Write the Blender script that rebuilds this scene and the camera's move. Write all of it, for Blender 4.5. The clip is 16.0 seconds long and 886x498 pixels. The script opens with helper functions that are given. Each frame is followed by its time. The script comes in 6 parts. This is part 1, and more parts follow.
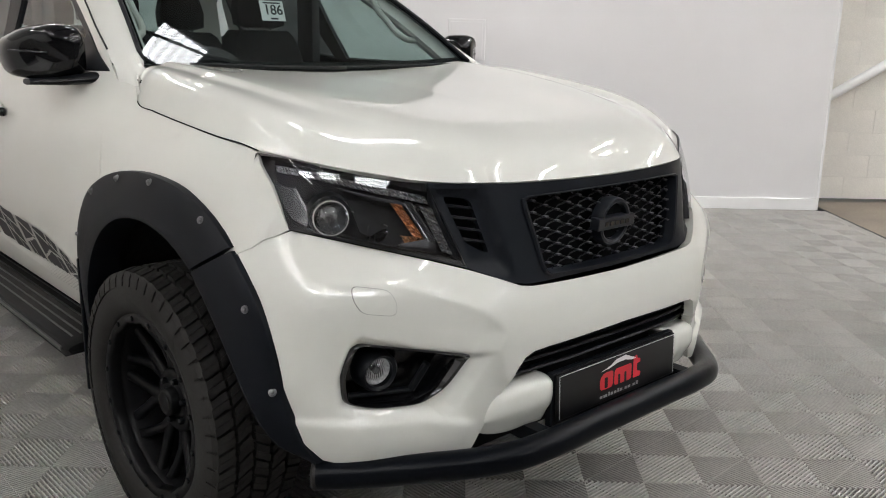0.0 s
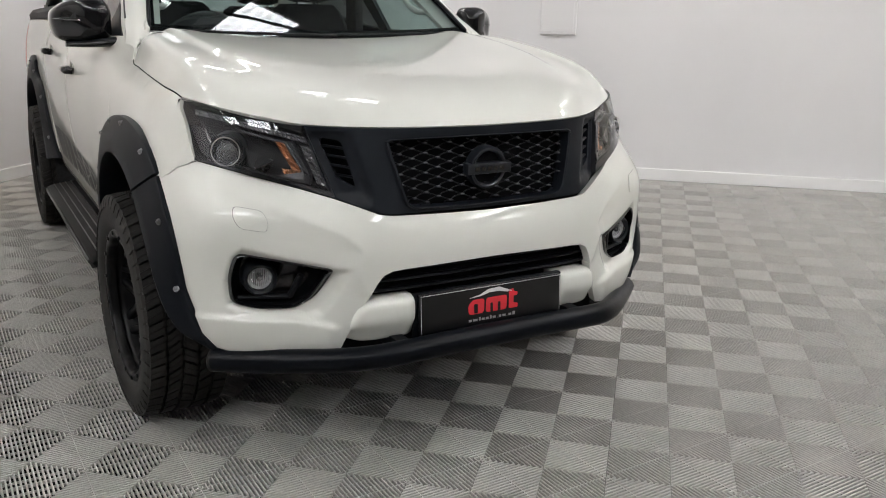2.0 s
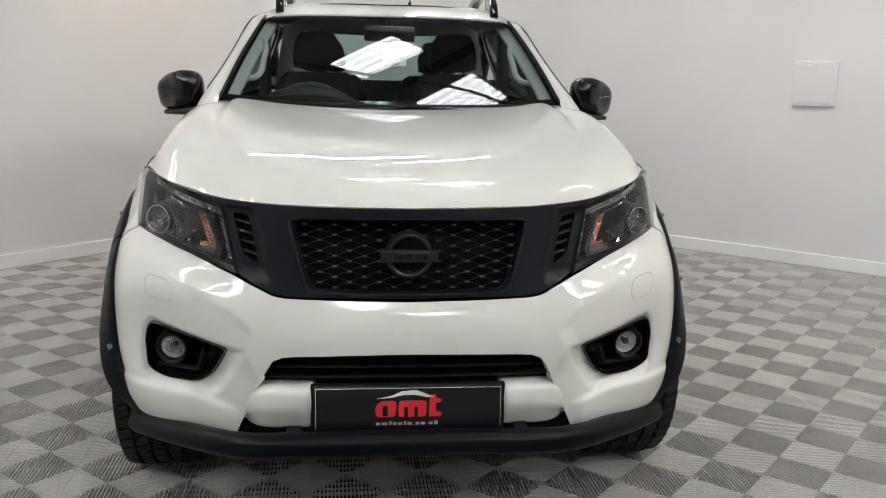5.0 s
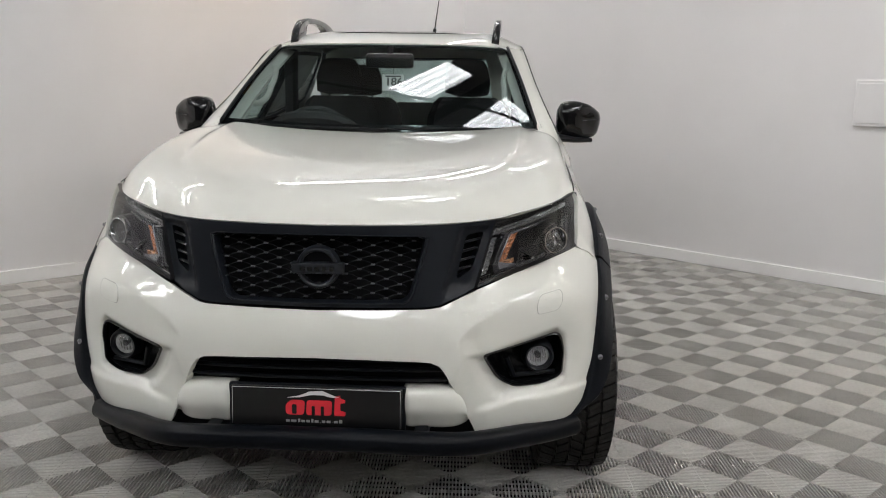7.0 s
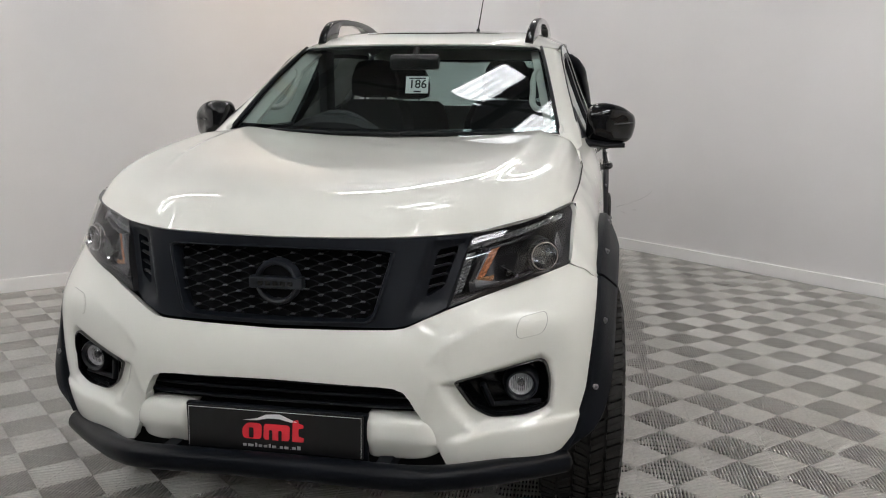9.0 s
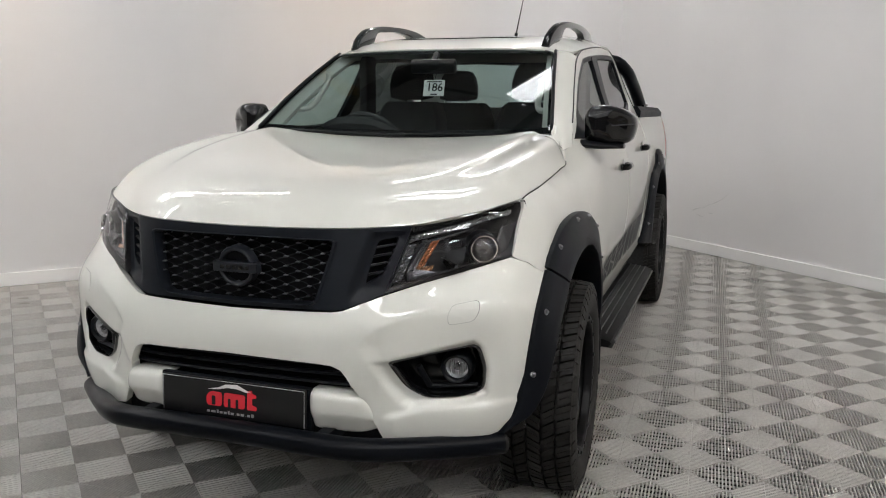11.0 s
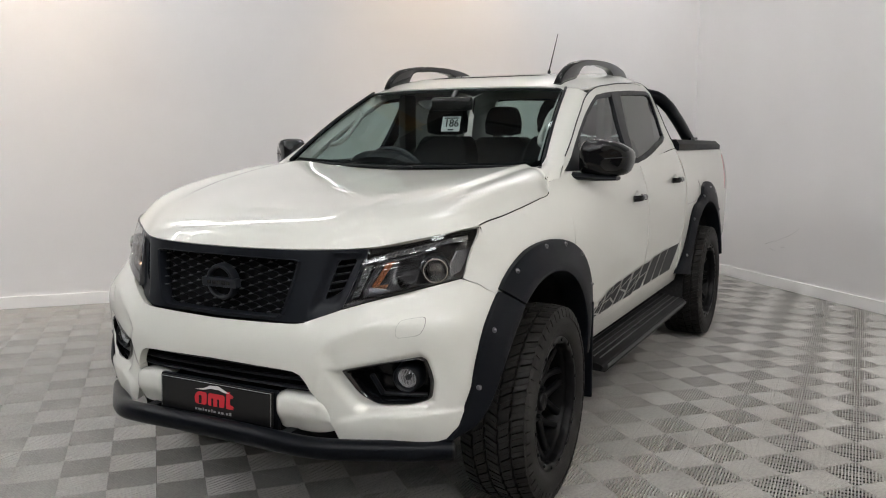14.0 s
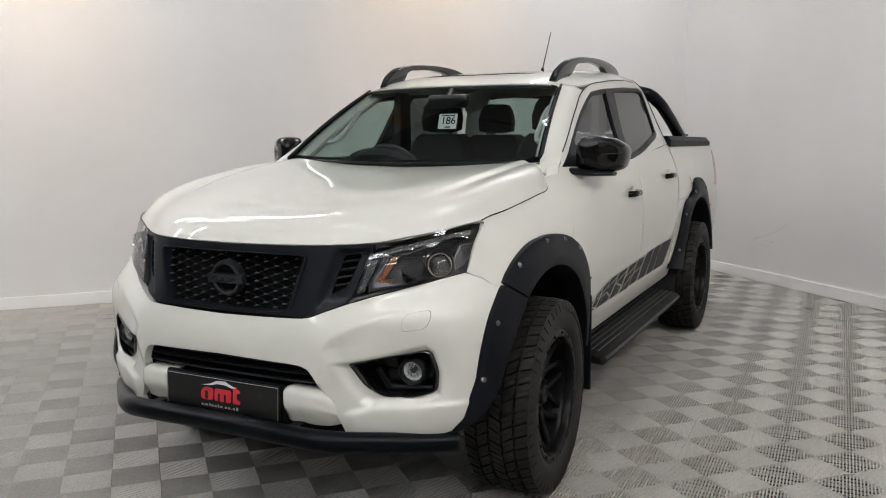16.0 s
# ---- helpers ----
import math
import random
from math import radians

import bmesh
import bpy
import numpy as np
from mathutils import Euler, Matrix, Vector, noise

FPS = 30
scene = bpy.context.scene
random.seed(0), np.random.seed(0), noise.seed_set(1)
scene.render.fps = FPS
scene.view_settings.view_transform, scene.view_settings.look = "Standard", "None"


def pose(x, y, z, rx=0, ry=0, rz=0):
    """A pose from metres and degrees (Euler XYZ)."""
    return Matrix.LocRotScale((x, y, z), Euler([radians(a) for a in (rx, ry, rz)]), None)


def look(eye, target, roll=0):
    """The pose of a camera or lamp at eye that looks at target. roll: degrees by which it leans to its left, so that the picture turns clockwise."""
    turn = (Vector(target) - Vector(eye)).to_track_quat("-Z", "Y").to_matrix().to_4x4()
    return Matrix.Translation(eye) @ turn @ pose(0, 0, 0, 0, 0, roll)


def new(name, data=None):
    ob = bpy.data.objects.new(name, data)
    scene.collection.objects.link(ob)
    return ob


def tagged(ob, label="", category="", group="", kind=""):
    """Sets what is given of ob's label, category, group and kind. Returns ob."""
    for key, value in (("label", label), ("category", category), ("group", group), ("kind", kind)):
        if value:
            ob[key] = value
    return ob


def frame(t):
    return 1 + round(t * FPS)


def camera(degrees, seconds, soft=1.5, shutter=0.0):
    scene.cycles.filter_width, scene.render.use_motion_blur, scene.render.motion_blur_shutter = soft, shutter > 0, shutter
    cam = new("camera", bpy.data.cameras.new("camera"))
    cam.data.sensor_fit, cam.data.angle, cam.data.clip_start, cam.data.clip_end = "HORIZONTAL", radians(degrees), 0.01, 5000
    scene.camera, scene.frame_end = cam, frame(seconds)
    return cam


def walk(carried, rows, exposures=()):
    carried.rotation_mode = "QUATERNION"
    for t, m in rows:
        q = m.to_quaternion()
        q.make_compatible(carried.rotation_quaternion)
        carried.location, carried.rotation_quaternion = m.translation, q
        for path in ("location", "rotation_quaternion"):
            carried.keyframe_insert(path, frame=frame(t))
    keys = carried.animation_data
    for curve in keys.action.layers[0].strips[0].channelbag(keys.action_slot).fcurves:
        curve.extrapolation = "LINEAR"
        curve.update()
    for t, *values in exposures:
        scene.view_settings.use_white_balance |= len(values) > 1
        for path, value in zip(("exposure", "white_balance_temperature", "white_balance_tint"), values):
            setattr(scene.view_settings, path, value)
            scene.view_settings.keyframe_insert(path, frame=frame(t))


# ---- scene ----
from mathutils.bvhtree import BVHTree

# path begin
cam = camera(55.38, 16.0, soft=1.05)
PATH = [  # seconds, place, yaw, pitch, roll
    (0.0, -1.836, -2.271, 1.413, -42.30, -13.68, 1.03),
    (0.5, -1.686, -2.430, 1.394, -38.41, -13.67, 1.38),
    (1.0, -1.644, -2.643, 1.373, -35.26, -14.16, 1.36),
    (1.5, -1.579, -2.868, 1.388, -32.53, -14.67, 1.13),
    (2.0, -1.395, -3.085, 1.392, -29.98, -15.22, 0.98),
    (2.5, -1.199, -3.126, 1.377, -27.54, -15.47, 0.91),
    (3.0, -0.976, -3.147, 1.393, -24.35, -15.33, 0.98),
    (3.5, -0.685, -3.261, 1.401, -20.13, -14.47, 0.97),
    (4.0, -0.490, -3.278, 1.421, -15.15, -13.61, 0.96),
    (4.5, -0.308, -3.181, 1.428, -9.78, -12.32, 1.01),
    (7.0, 0.513, -3.401, 1.476, 3.15, -10.39, 0.76),
    (7.5, 0.652, -3.371, 1.474, 5.26, -10.31, 0.65),
    (8.0, 0.703, -3.235, 1.473, 6.62, -10.24, 0.63),
    (8.5, 0.774, -3.126, 1.470, 8.42, -10.15, 0.48),
    (11.0, 1.471, -3.174, 1.477, 19.28, -10.09, 0.19),
    (11.5, 1.621, -3.174, 1.478, 21.76, -9.60, -0.06),
    (12.0, 1.729, -3.219, 1.478, 23.80, -9.20, -0.39),
    (12.5, 1.840, -3.295, 1.482, 25.16, -8.98, -0.43),
    (13.0, 1.963, -3.249, 1.482, 26.38, -8.63, -0.30),
    (13.5, 2.075, -3.161, 1.468, 27.54, -8.28, -0.15),
    (14.0, 2.101, -3.197, 1.487, 27.90, -7.89, -0.15),
    (14.5, 2.086, -3.245, 1.484, 27.78, -7.69, -0.28),
    (15.0, 2.078, -3.264, 1.480, 27.39, -7.66, -0.41),
    (15.5, 2.065, -3.268, 1.475, 26.98, -7.76, -0.42),
    (16.0, 2.065, -3.263, 1.475, 26.95, -7.92, -0.49),
]
# path end
EXPOSURE = 0.74


def held(x, y, z, yaw, pitch, roll):
    """A camera's pose from its place and its turn in degrees."""
    return pose(x, y, z, 0, 0, yaw) @ pose(0, 0, 0, 90 + pitch) @ pose(0, 0, 0, 0, 0, roll)


walk(cam, [(row[0], held(*row[1:])) for row in PATH], [(0.0, EXPOSURE), (4.5, EXPOSURE), (7.0, EXPOSURE - 0.15), (11.0, EXPOSURE - 0.12), (16.0, EXPOSURE - 0.12)])

# ---- light ----
world = bpy.data.worlds.new("sky")
scene.world = world
world.use_nodes = True
wn = world.node_tree.nodes
sky = wn.new("ShaderNodeTexSky")
sky.sky_type, sky.sun_disc, sky.sun_elevation, sky.sun_rotation = "NISHITA", False, radians(40), radians(120)
wn["Background"].inputs[1].default_value = 0.12
world.node_tree.links.new(sky.outputs[0], wn["Background"].inputs[0])

# the room's own axes: origin in the corner, x along one white wall, y along the other
ROOM = pose(0.19, 6.29, 0, 0, 0, 226.7)

# ---- materials ----
def material(name, color, rough=0.5, metal=0.0, coat=0.0, coat_rough=0.03, spec=0.5, grain=0.0, grain_size=200.0, relief=0.0, patch=0.0, patch_size=3.0, rough_var=0.0):
    """Principled paint, plastic, rubber or metal with grain (fine), patches (broad) and relief."""
    m = bpy.data.materials.new(name)
    m.use_nodes = True
    n, l = m.node_tree.nodes, m.node_tree.links
    b = n["Principled BSDF"]
    b.inputs["Base Color"].default_value = (*color, 1)
    b.inputs["Roughness"].default_value = rough
    b.inputs["Metallic"].default_value = metal
    b.inputs["Coat Weight"].default_value = coat
    b.inputs["Coat Roughness"].default_value = coat_rough
    b.inputs["Specular IOR Level"].default_value = spec
    at = n.new("ShaderNodeTexCoord")
    fine, broad = n.new("ShaderNodeTexNoise"), n.new("ShaderNodeTexNoise")
    fine.inputs["Scale"].default_value, broad.inputs["Scale"].default_value = grain_size, patch_size
    fine.inputs["Detail"].default_value, broad.inputs["Detail"].default_value = 3, 4
    for t in (fine, broad):
        l.new(at.outputs["Object"], t.inputs["Vector"])
    if grain or patch:
        mix1, mix2 = n.new("ShaderNodeMixRGB"), n.new("ShaderNodeMixRGB")
        for mx, t, k in ((mix1, fine, grain), (mix2, broad, patch)):
            mx.blend_type = "MULTIPLY"
            ramp = n.new("ShaderNodeMapRange")
            ramp.inputs["From Min"].default_value, ramp.inputs["From Max"].default_value = 0.3, 0.7
            ramp.inputs["To Min"].default_value, ramp.inputs["To Max"].default_value = 1 - k, 1 + k * 0.6
            l.new(t.outputs["Fac"], ramp.inputs["Value"])
            l.new(ramp.outputs["Result"], mx.inputs["Color2"])
            mx.inputs["Fac"].default_value = 1
        mix1.inputs["Color1"].default_value = (*color, 1)
        l.new(mix1.outputs["Color"], mix2.inputs["Color1"])
        l.new(mix2.outputs["Color"], b.inputs["Base Color"])
    if rough_var:
        rr = n.new("ShaderNodeMapRange")
        rr.inputs["From Min"].default_value, rr.inputs["From Max"].default_value = 0.3, 0.7
        rr.inputs["To Min"].default_value, rr.inputs["To Max"].default_value = max(0.02, rough - rough_var), rough + rough_var
        l.new(broad.outputs["Fac"], rr.inputs["Value"])
        l.new(rr.outputs["Result"], b.inputs["Roughness"])
    if relief:
        bump = n.new("ShaderNodeBump")
        bump.inputs["Strength"].default_value = 0.5
        bump.inputs["Distance"].default_value = relief
        l.new(fine.outputs["Fac"], bump.inputs["Height"])
        l.new(bump.outputs["Normal"], b.inputs["Normal"])
    return m


def glass_material(name, tint, ior=1.45):
    """A thin pane: clear or tinted, with the gloss of glass."""
    m = bpy.data.materials.new(name)
    m.use_nodes = True
    n, l = m.node_tree.nodes, m.node_tree.links
    n.remove(n["Principled BSDF"])
    clear, gloss, weight, mix = n.new("ShaderNodeBsdfTransparent"), n.new("ShaderNodeBsdfGlossy"), n.new("ShaderNodeLayerWeight"), n.new("ShaderNodeMixShader")
    power, scaled = n.new("ShaderNodeMath"), n.new("ShaderNodeMath")
    power.operation, scaled.operation = "POWER", "MULTIPLY_ADD"
    f0 = ((ior - 1) / (ior + 1)) ** 2 * 1.55
    weight.inputs["Blend"].default_value = 0.5
    power.inputs[1].default_value = 5
    scaled.inputs[1].default_value, scaled.inputs[2].default_value = 1 - f0, f0
    l.new(weight.outputs["Facing"], power.inputs[0])
    l.new(power.outputs[0], scaled.inputs[0])
    clear.inputs["Color"].default_value = (*tint, 1)
    gloss.inputs["Roughness"].default_value = 0.01
    l.new(scaled.outputs[0], mix.inputs[0])
    l.new(clear.outputs[0], mix.inputs[1])
    l.new(gloss.outputs[0], mix.inputs[2])
    l.new(mix.outputs[0], n["Material Output"].inputs["Surface"])
    return m


def glow_material(name, color, strength):
    m = bpy.data.materials.new(name)
    m.use_nodes = True
    b = m.node_tree.nodes["Principled BSDF"]
    b.inputs["Base Color"].default_value = (*color, 1)
    b.inputs["Emission Color"].default_value = (*color, 1)
    b.inputs["Emission Strength"].default_value = strength
    return m


PAINT = material("pearl_white_paint", (0.722, 0.721, 0.672), 0.42, coat=0.95, coat_rough=0.03, spec=0.15, grain=0.03, grain_size=900, patch=0.01)
PAINT.node_tree.nodes["Principled BSDF"].inputs["Coat IOR"].default_value = 1.58
BLACK_SATIN = material("satin_black_plastic", (0.0034, 0.0044, 0.0062), 0.40, spec=0.22, patch=0.1, patch_size=6, rough_var=0.05)
BLACK_GLOSS = material("gloss_black", (0.004, 0.0042, 0.005), 0.12, spec=0.05, coat=0.75, coat_rough=0.02)
BAY_GLOSS = material("gloss_black_moulding", (0.004, 0.0042, 0.005), 0.12, spec=0.3, coat=1.0, coat_rough=0.02)
BAY_BLACK = material("polished_black_plastic", (0.0045, 0.005, 0.006), 0.22, spec=0.35, patch=0.1, patch_size=8)
BLACK_FLARE = material("grained_black_plastic", (0.0044, 0.0056, 0.0084), 0.46, spec=0.13, grain=0.25, grain_size=500, relief=0.0006, patch=0.15, patch_size=5)
SURROUND_BLACK = material("dark_grey_surround_plastic", (0.0082, 0.0102, 0.0142), 0.40, spec=0.20, grain=0.12, grain_size=700, relief=0.0002, patch=0.1, patch_size=6, rough_var=0.05)
BLACK_DEEP = material("black_void", (0.007, 0.0072, 0.008), 0.85, spec=0.05)
WELL_BLACK = material("dusty_black_liner", (0.032, 0.0325, 0.034), 0.8, spec=0.15, grain=0.3, grain_size=60, patch=0.3, patch_size=4)
BADGE_BLACK = material("satin_blue_black", (0.014, 0.0165, 0.021), 0.33, spec=0.35, patch=0.05, patch_size=20)
BAR_BLACK = material("powder_coated_black", (0.0028, 0.0037, 0.0058), 0.31, spec=0.12, grain=0.15, grain_size=600, relief=0.0003, patch=0.1)
RUBBER = material("tyre_rubber", (0.0185, 0.0176, 0.0166), 0.62, spec=0.26, grain=0.25, grain_size=140, relief=0.0008, patch=0.3, patch_size=9)
RIM_BLACK = material("satin_black_alloy", (0.0045, 0.0047, 0.0054), 0.36, spec=0.16, patch=0.15, patch_size=12)
CHROME = material("chrome", (0.75, 0.75, 0.76), 0.08, metal=1.0)
STEEL = material("bolt_steel", (0.24, 0.24, 0.25), 0.28, metal=1.0, grain=0.1, grain_size=300)
GREY_TRIM = material("grey_anodised", (0.06, 0.06, 0.062), 0.34, metal=0.5, patch=0.15)
GLASS = glass_material("windscreen_glass", (0.56, 0.66, 0.645), 1.5)
GLASS_DARK = glass_material("privacy_glass", (0.11, 0.12, 0.12), 1.5)
LENS = glass_material("lamp_lens", (0.92, 0.925, 0.935), 1.52)
LAMP_DARK = material("lamp_bezel_black", (0.011, 0.011, 0.0125), 0.30, spec=0.3, coat=0.12)
LAMP_GREY = material("lamp_bezel_grey", (0.19, 0.19, 0.2), 0.26, metal=0.7)
# paler than the lattice: glints at its crossings are put into the colour
STUD = material("glint_grey_stud", (0.085, 0.089, 0.097), 0.3, metal=0.5)
LAMP_CLEAR = material("clear_ribbed_plastic", (0.28, 0.28, 0.285), 0.13, metal=0.5, grain=0.4, grain_size=140, relief=0.001)
LAMP_SMOKE = material("smoked_plastic", (0.036, 0.036, 0.040), 0.25, coat=0.15)
LAMP_BRIGHT = material("silvered_facets", (0.52, 0.52, 0.53), 0.2, metal=0.55, coat=0.3)
AMBER = material("amber_reflector", (0.42, 0.15, 0.06), 0.2, metal=0.25, coat=0.6, grain=0.5, grain_size=160)
FOG_SILVER = material("satin_silver_reflector", (0.80, 0.80, 0.80), 0.25, metal=0.2, grain=0.3, grain_size=120)
AMBER_PALE = material("silvered_amber", (0.68, 0.36, 0.19), 0.18, metal=0.6, coat=0.6, grain=0.4, grain_size=160)
CRYSTAL = material("polished_crystal_facets", (0.42, 0.43, 0.44), 0.06, metal=1.0, grain=0.5, grain_size=90)
RED_LENS = material("red_lamp_lens", (0.45, 0.012, 0.015), 0.15, coat=1.0)
INTERIOR = material("dark_grey_cabin_plastic", (0.016, 0.016, 0.018), 0.6, grain=0.2, grain_size=300, relief=0.0004)
WHEEL_GRIP = material("worn_leather_grip", (0.045, 0.045, 0.048), 0.38, spec=0.5, grain=0.15, grain_size=300)
CLOTH = material("black_seat_cloth", (0.011, 0.011, 0.013), 0.9, grain=0.4, grain_size=500, relief=0.0008)
HEADLINER = material("pale_grey_headliner", (0.50, 0.50, 0.47), 0.9, grain=0.1, grain_size=400)
PLATE_BLACK = material("plate_black", (0.005, 0.005, 0.0055), 0.3, spec=0.3, coat=0.15)
PRINT_RED = material("print_red", (0.62, 0.02, 0.035), 0.3)
PRINT_GREY = material("print_grey", (0.36, 0.36, 0.36), 0.35)
PRINT_WHITE = material("print_white", (0.75, 0.75, 0.75), 0.35)
BOARD_BLACK = material("ribbed_black_rubber", (0.0065, 0.0065, 0.007), 0.5, spec=0.14, patch=0.2, patch_size=8)
VINYL = material("black_vinyl_decal", (0.009, 0.009, 0.011), 0.45, spec=0.25)
VINYL_GREY = material("grey_vinyl_decal", (0.20, 0.20, 0.19), 0.4)
SHUT_GREY = material("grey_panel_gap", (0.24, 0.235, 0.22), 0.5)
WALL_PAINT = material("pale_wall_paint", (0.775, 0.760, 0.760), 0.75, grain=0.02, grain_size=120, relief=0.0006, patch=0.035, patch_size=0.9)
SKIRT_PAINT = material("white_gloss_skirting", (0.90, 0.89, 0.88), 0.3, patch=0.03, patch_size=2)
TILE_GREY = material("grey_floor_tile_plastic", (0.458, 0.443, 0.415), 0.36, grain=0.12, grain_size=70, patch=0.16, patch_size=2.6, rough_var=0.1)
# shade in the tile slots is put into this near-black colour
SUBFLOOR_SHADE = material("slot_shade_subfloor", (0.012, 0.012, 0.012), 0.9, grain=0.3, grain_size=40)
CONCRETE = material("worn_concrete", (0.30, 0.25, 0.20), 0.55, grain=0.15, grain_size=60, patch=0.2, patch_size=1.5)
BLOCK_PAINT = material("painted_blockwork", (0.86, 0.82, 0.755), 0.7, grain=0.06, grain_size=90, relief=0.003, patch=0.06, patch_size=2)
HALL_GREY = material("unseen_dark_hall_wall", (0.16, 0.155, 0.15), 0.7, patch=0.15, patch_size=0.8)
UPPER_GREY = material("unseen_grey_band", (0.34, 0.34, 0.345), 0.65, patch=0.15, patch_size=0.8)
ROOF_SHEET = material("grey_roof_sheet", (0.42, 0.43, 0.445), 0.6, patch=0.2, patch_size=1)
BEAM_STEEL = material("dark_painted_steel", (0.05, 0.05, 0.055), 0.5, patch=0.2, patch_size=2)

# ---- mesh tools ----
def as_mesh(name, bm, mat, smooth=True, doubles=0.0):
    if doubles:
        bmesh.ops.remove_doubles(bm, verts=bm.verts, dist=doubles)
    me = bpy.data.meshes.new(name)
    bm.to_mesh(me)
    bm.free()
    for p in me.polygons:
        p.use_smooth = smooth
    me.materials.append(mat)
    return me


def part(name, bm, mat, parent=None, label="", smooth=True, solid=0.0, bevel=0.0, edge=35):
    """One mesh object, under parent if given."""
    ob = new(name, as_mesh(name, bm, mat, smooth))
    if parent is not None:
        ob.parent = parent
    if label:
        ob["label"] = label
    if bevel:
        v = ob.modifiers.new("edge", "BEVEL")
        v.width, v.segments, v.limit_method, v.angle_limit = bevel, 2, "ANGLE", radians(edge)
    if solid:
        v = ob.modifiers.new("wall", "SOLIDIFY")
        v.thickness, v.offset = solid, -1
    if smooth:
        v = ob.modifiers.new("smooth", "EDGE_SPLIT")
        v.split_angle = radians(edge)
    return ob


def hermite(xs, ys, x):
    """A smooth curve through a table of values."""
    xs, ys = np.asarray(xs, float), np.asarray(ys, float)
    m = np.gradient(ys, xs)
    x = min(max(x, xs[0]), xs[-1])
    i = min(max(int(np.searchsorted(xs, x)) - 1, 0), len(xs) - 2)
    h = xs[i + 1] - xs[i]
    t = (x - xs[i]) / h
    return ((1 + 2 * t) * (1 - t) ** 2 * ys[i] + t * (1 - t) ** 2 * h * m[i] + t * t * (3 - 2 * t) * ys[i + 1] + t * t * (t - 1) * h * m[i + 1])


def curve(points, n):
    """n + 1 points along a smooth curve through the given ones."""
    p = np.array(points, float)
    d = np.r_[0, np.cumsum(np.linalg.norm(np.diff(p, axis=0), axis=1))]
    return [Vector([hermite(d, p[:, k], s) for k in range(p.shape[1])]) for s in np.linspace(0, d[-1], n + 1)]


def grid(bm, rows, loop=False):
    vs = [[bm.verts.new(c) for c in r] for r in rows]
    for a, b in zip(vs, vs[1:]):
        k = len(a)
        for i in range(k if loop else k - 1):
            bm.faces.new((a[i], a[(i + 1) % k], b[(i + 1) % k], b[i]))
    return vs


def loft(sections, nu, nv):
    """Rows of points over smooth sections (each a few points), smooth both ways."""
    cs = [curve(s, nu) for s in sections]
    cols = [curve([c[i] for c in cs], nv) for i in range(nu + 1)]
    return [[cols[i][j] for i in range(nu + 1)] for j in range(nv + 1)]


def face_out(bm, away):
    """Turns the faces so that they look towards the point or, as a function of place, the direction."""
    bm.normal_update()
    for f in bm.faces:
        w = away(f.calc_center_median()) if callable(away) else Vector(away) - f.calc_center_median()
        if f.normal.dot(w) < 0:
            f.normal_flip()


def mirrored(bm):
    """Adds the other half across the car's middle plane."""
    g = bmesh.ops.duplicate(bm, geom=bm.verts[:] + bm.edges[:] + bm.faces[:])["geom"]
    for v in g:
        if isinstance(v, bmesh.types.BMVert):
            v.co.x *= -1
    bmesh.ops.reverse_faces(bm, faces=[f for f in g if isinstance(f, bmesh.types.BMFace)])
    bmesh.ops.remove_doubles(bm, verts=bm.verts, dist=0.0004)


def flipped(bm):
    """The same on the car's other side."""
    for v in bm.verts:
        v.co.x *= -1
    bmesh.ops.reverse_faces(bm, faces=bm.faces[:])
    return bm


def panel(outer, holes, place, cuts_u=(), cuts_v=()):
    """A sheet with the outline and holes given in two coordinates, cut fine and laid on the surface place(u, v)."""
    bm = bmesh.new()
    edges = []
    for lp in (outer, *holes):
        vs = [bm.verts.new((u, v, 0)) for u, v in lp]
        edges += [bm.edges.new((vs[i], vs[(i + 1) % len(vs)])) for i in range(len(vs))]
    bmesh.ops.triangle_fill(bm, use_beauty=True, edges=edges)
    for k, cuts in ((0, cuts_u), (1, cuts_v)):
        for c in cuts:
            no, co = [0, 0, 0], [0, 0, 0]
            no[k], co[k] = 1, c
            bmesh.ops.bisect_plane(bm, geom=bm.verts[:] + bm.edges[:] + bm.faces[:], plane_co=co, plane_no=no, dist=0.0003)
    for v in bm.verts:
        v.co = place(v.co.x, v.co.y)
    return bm


def rounded(points, r=0.02, n=4):
    """A closed outline with its corners rounded."""
    p = [Vector(q) for q in points]
    out = []
    for i, c in enumerate(p):
        a, b = p[i - 1] - c, p[(i + 1) % len(p)] - c
        k = min(r, a.length * 0.45, b.length * 0.45)
        a, b = c + a.normalized() * k, c + b.normalized() * k
        out += [tuple(a * (1 - t) ** 2 + c * 2 * t * (1 - t) + b * t * t) for t in np.linspace(0, 1, n + 1)]
    return out


def brick_of(bm, lo, hi, m=None):
    """A box from corner to corner, added to the mesh."""
    g = bmesh.ops.create_cube(bm, size=1)["verts"]
    for v in g:
        v.co = Vector([(lo[k] + hi[k]) / 2 + v.co[k] * (hi[k] - lo[k]) for k in range(3)])
        if m is not None:
            v.co = m @ v.co
    return g


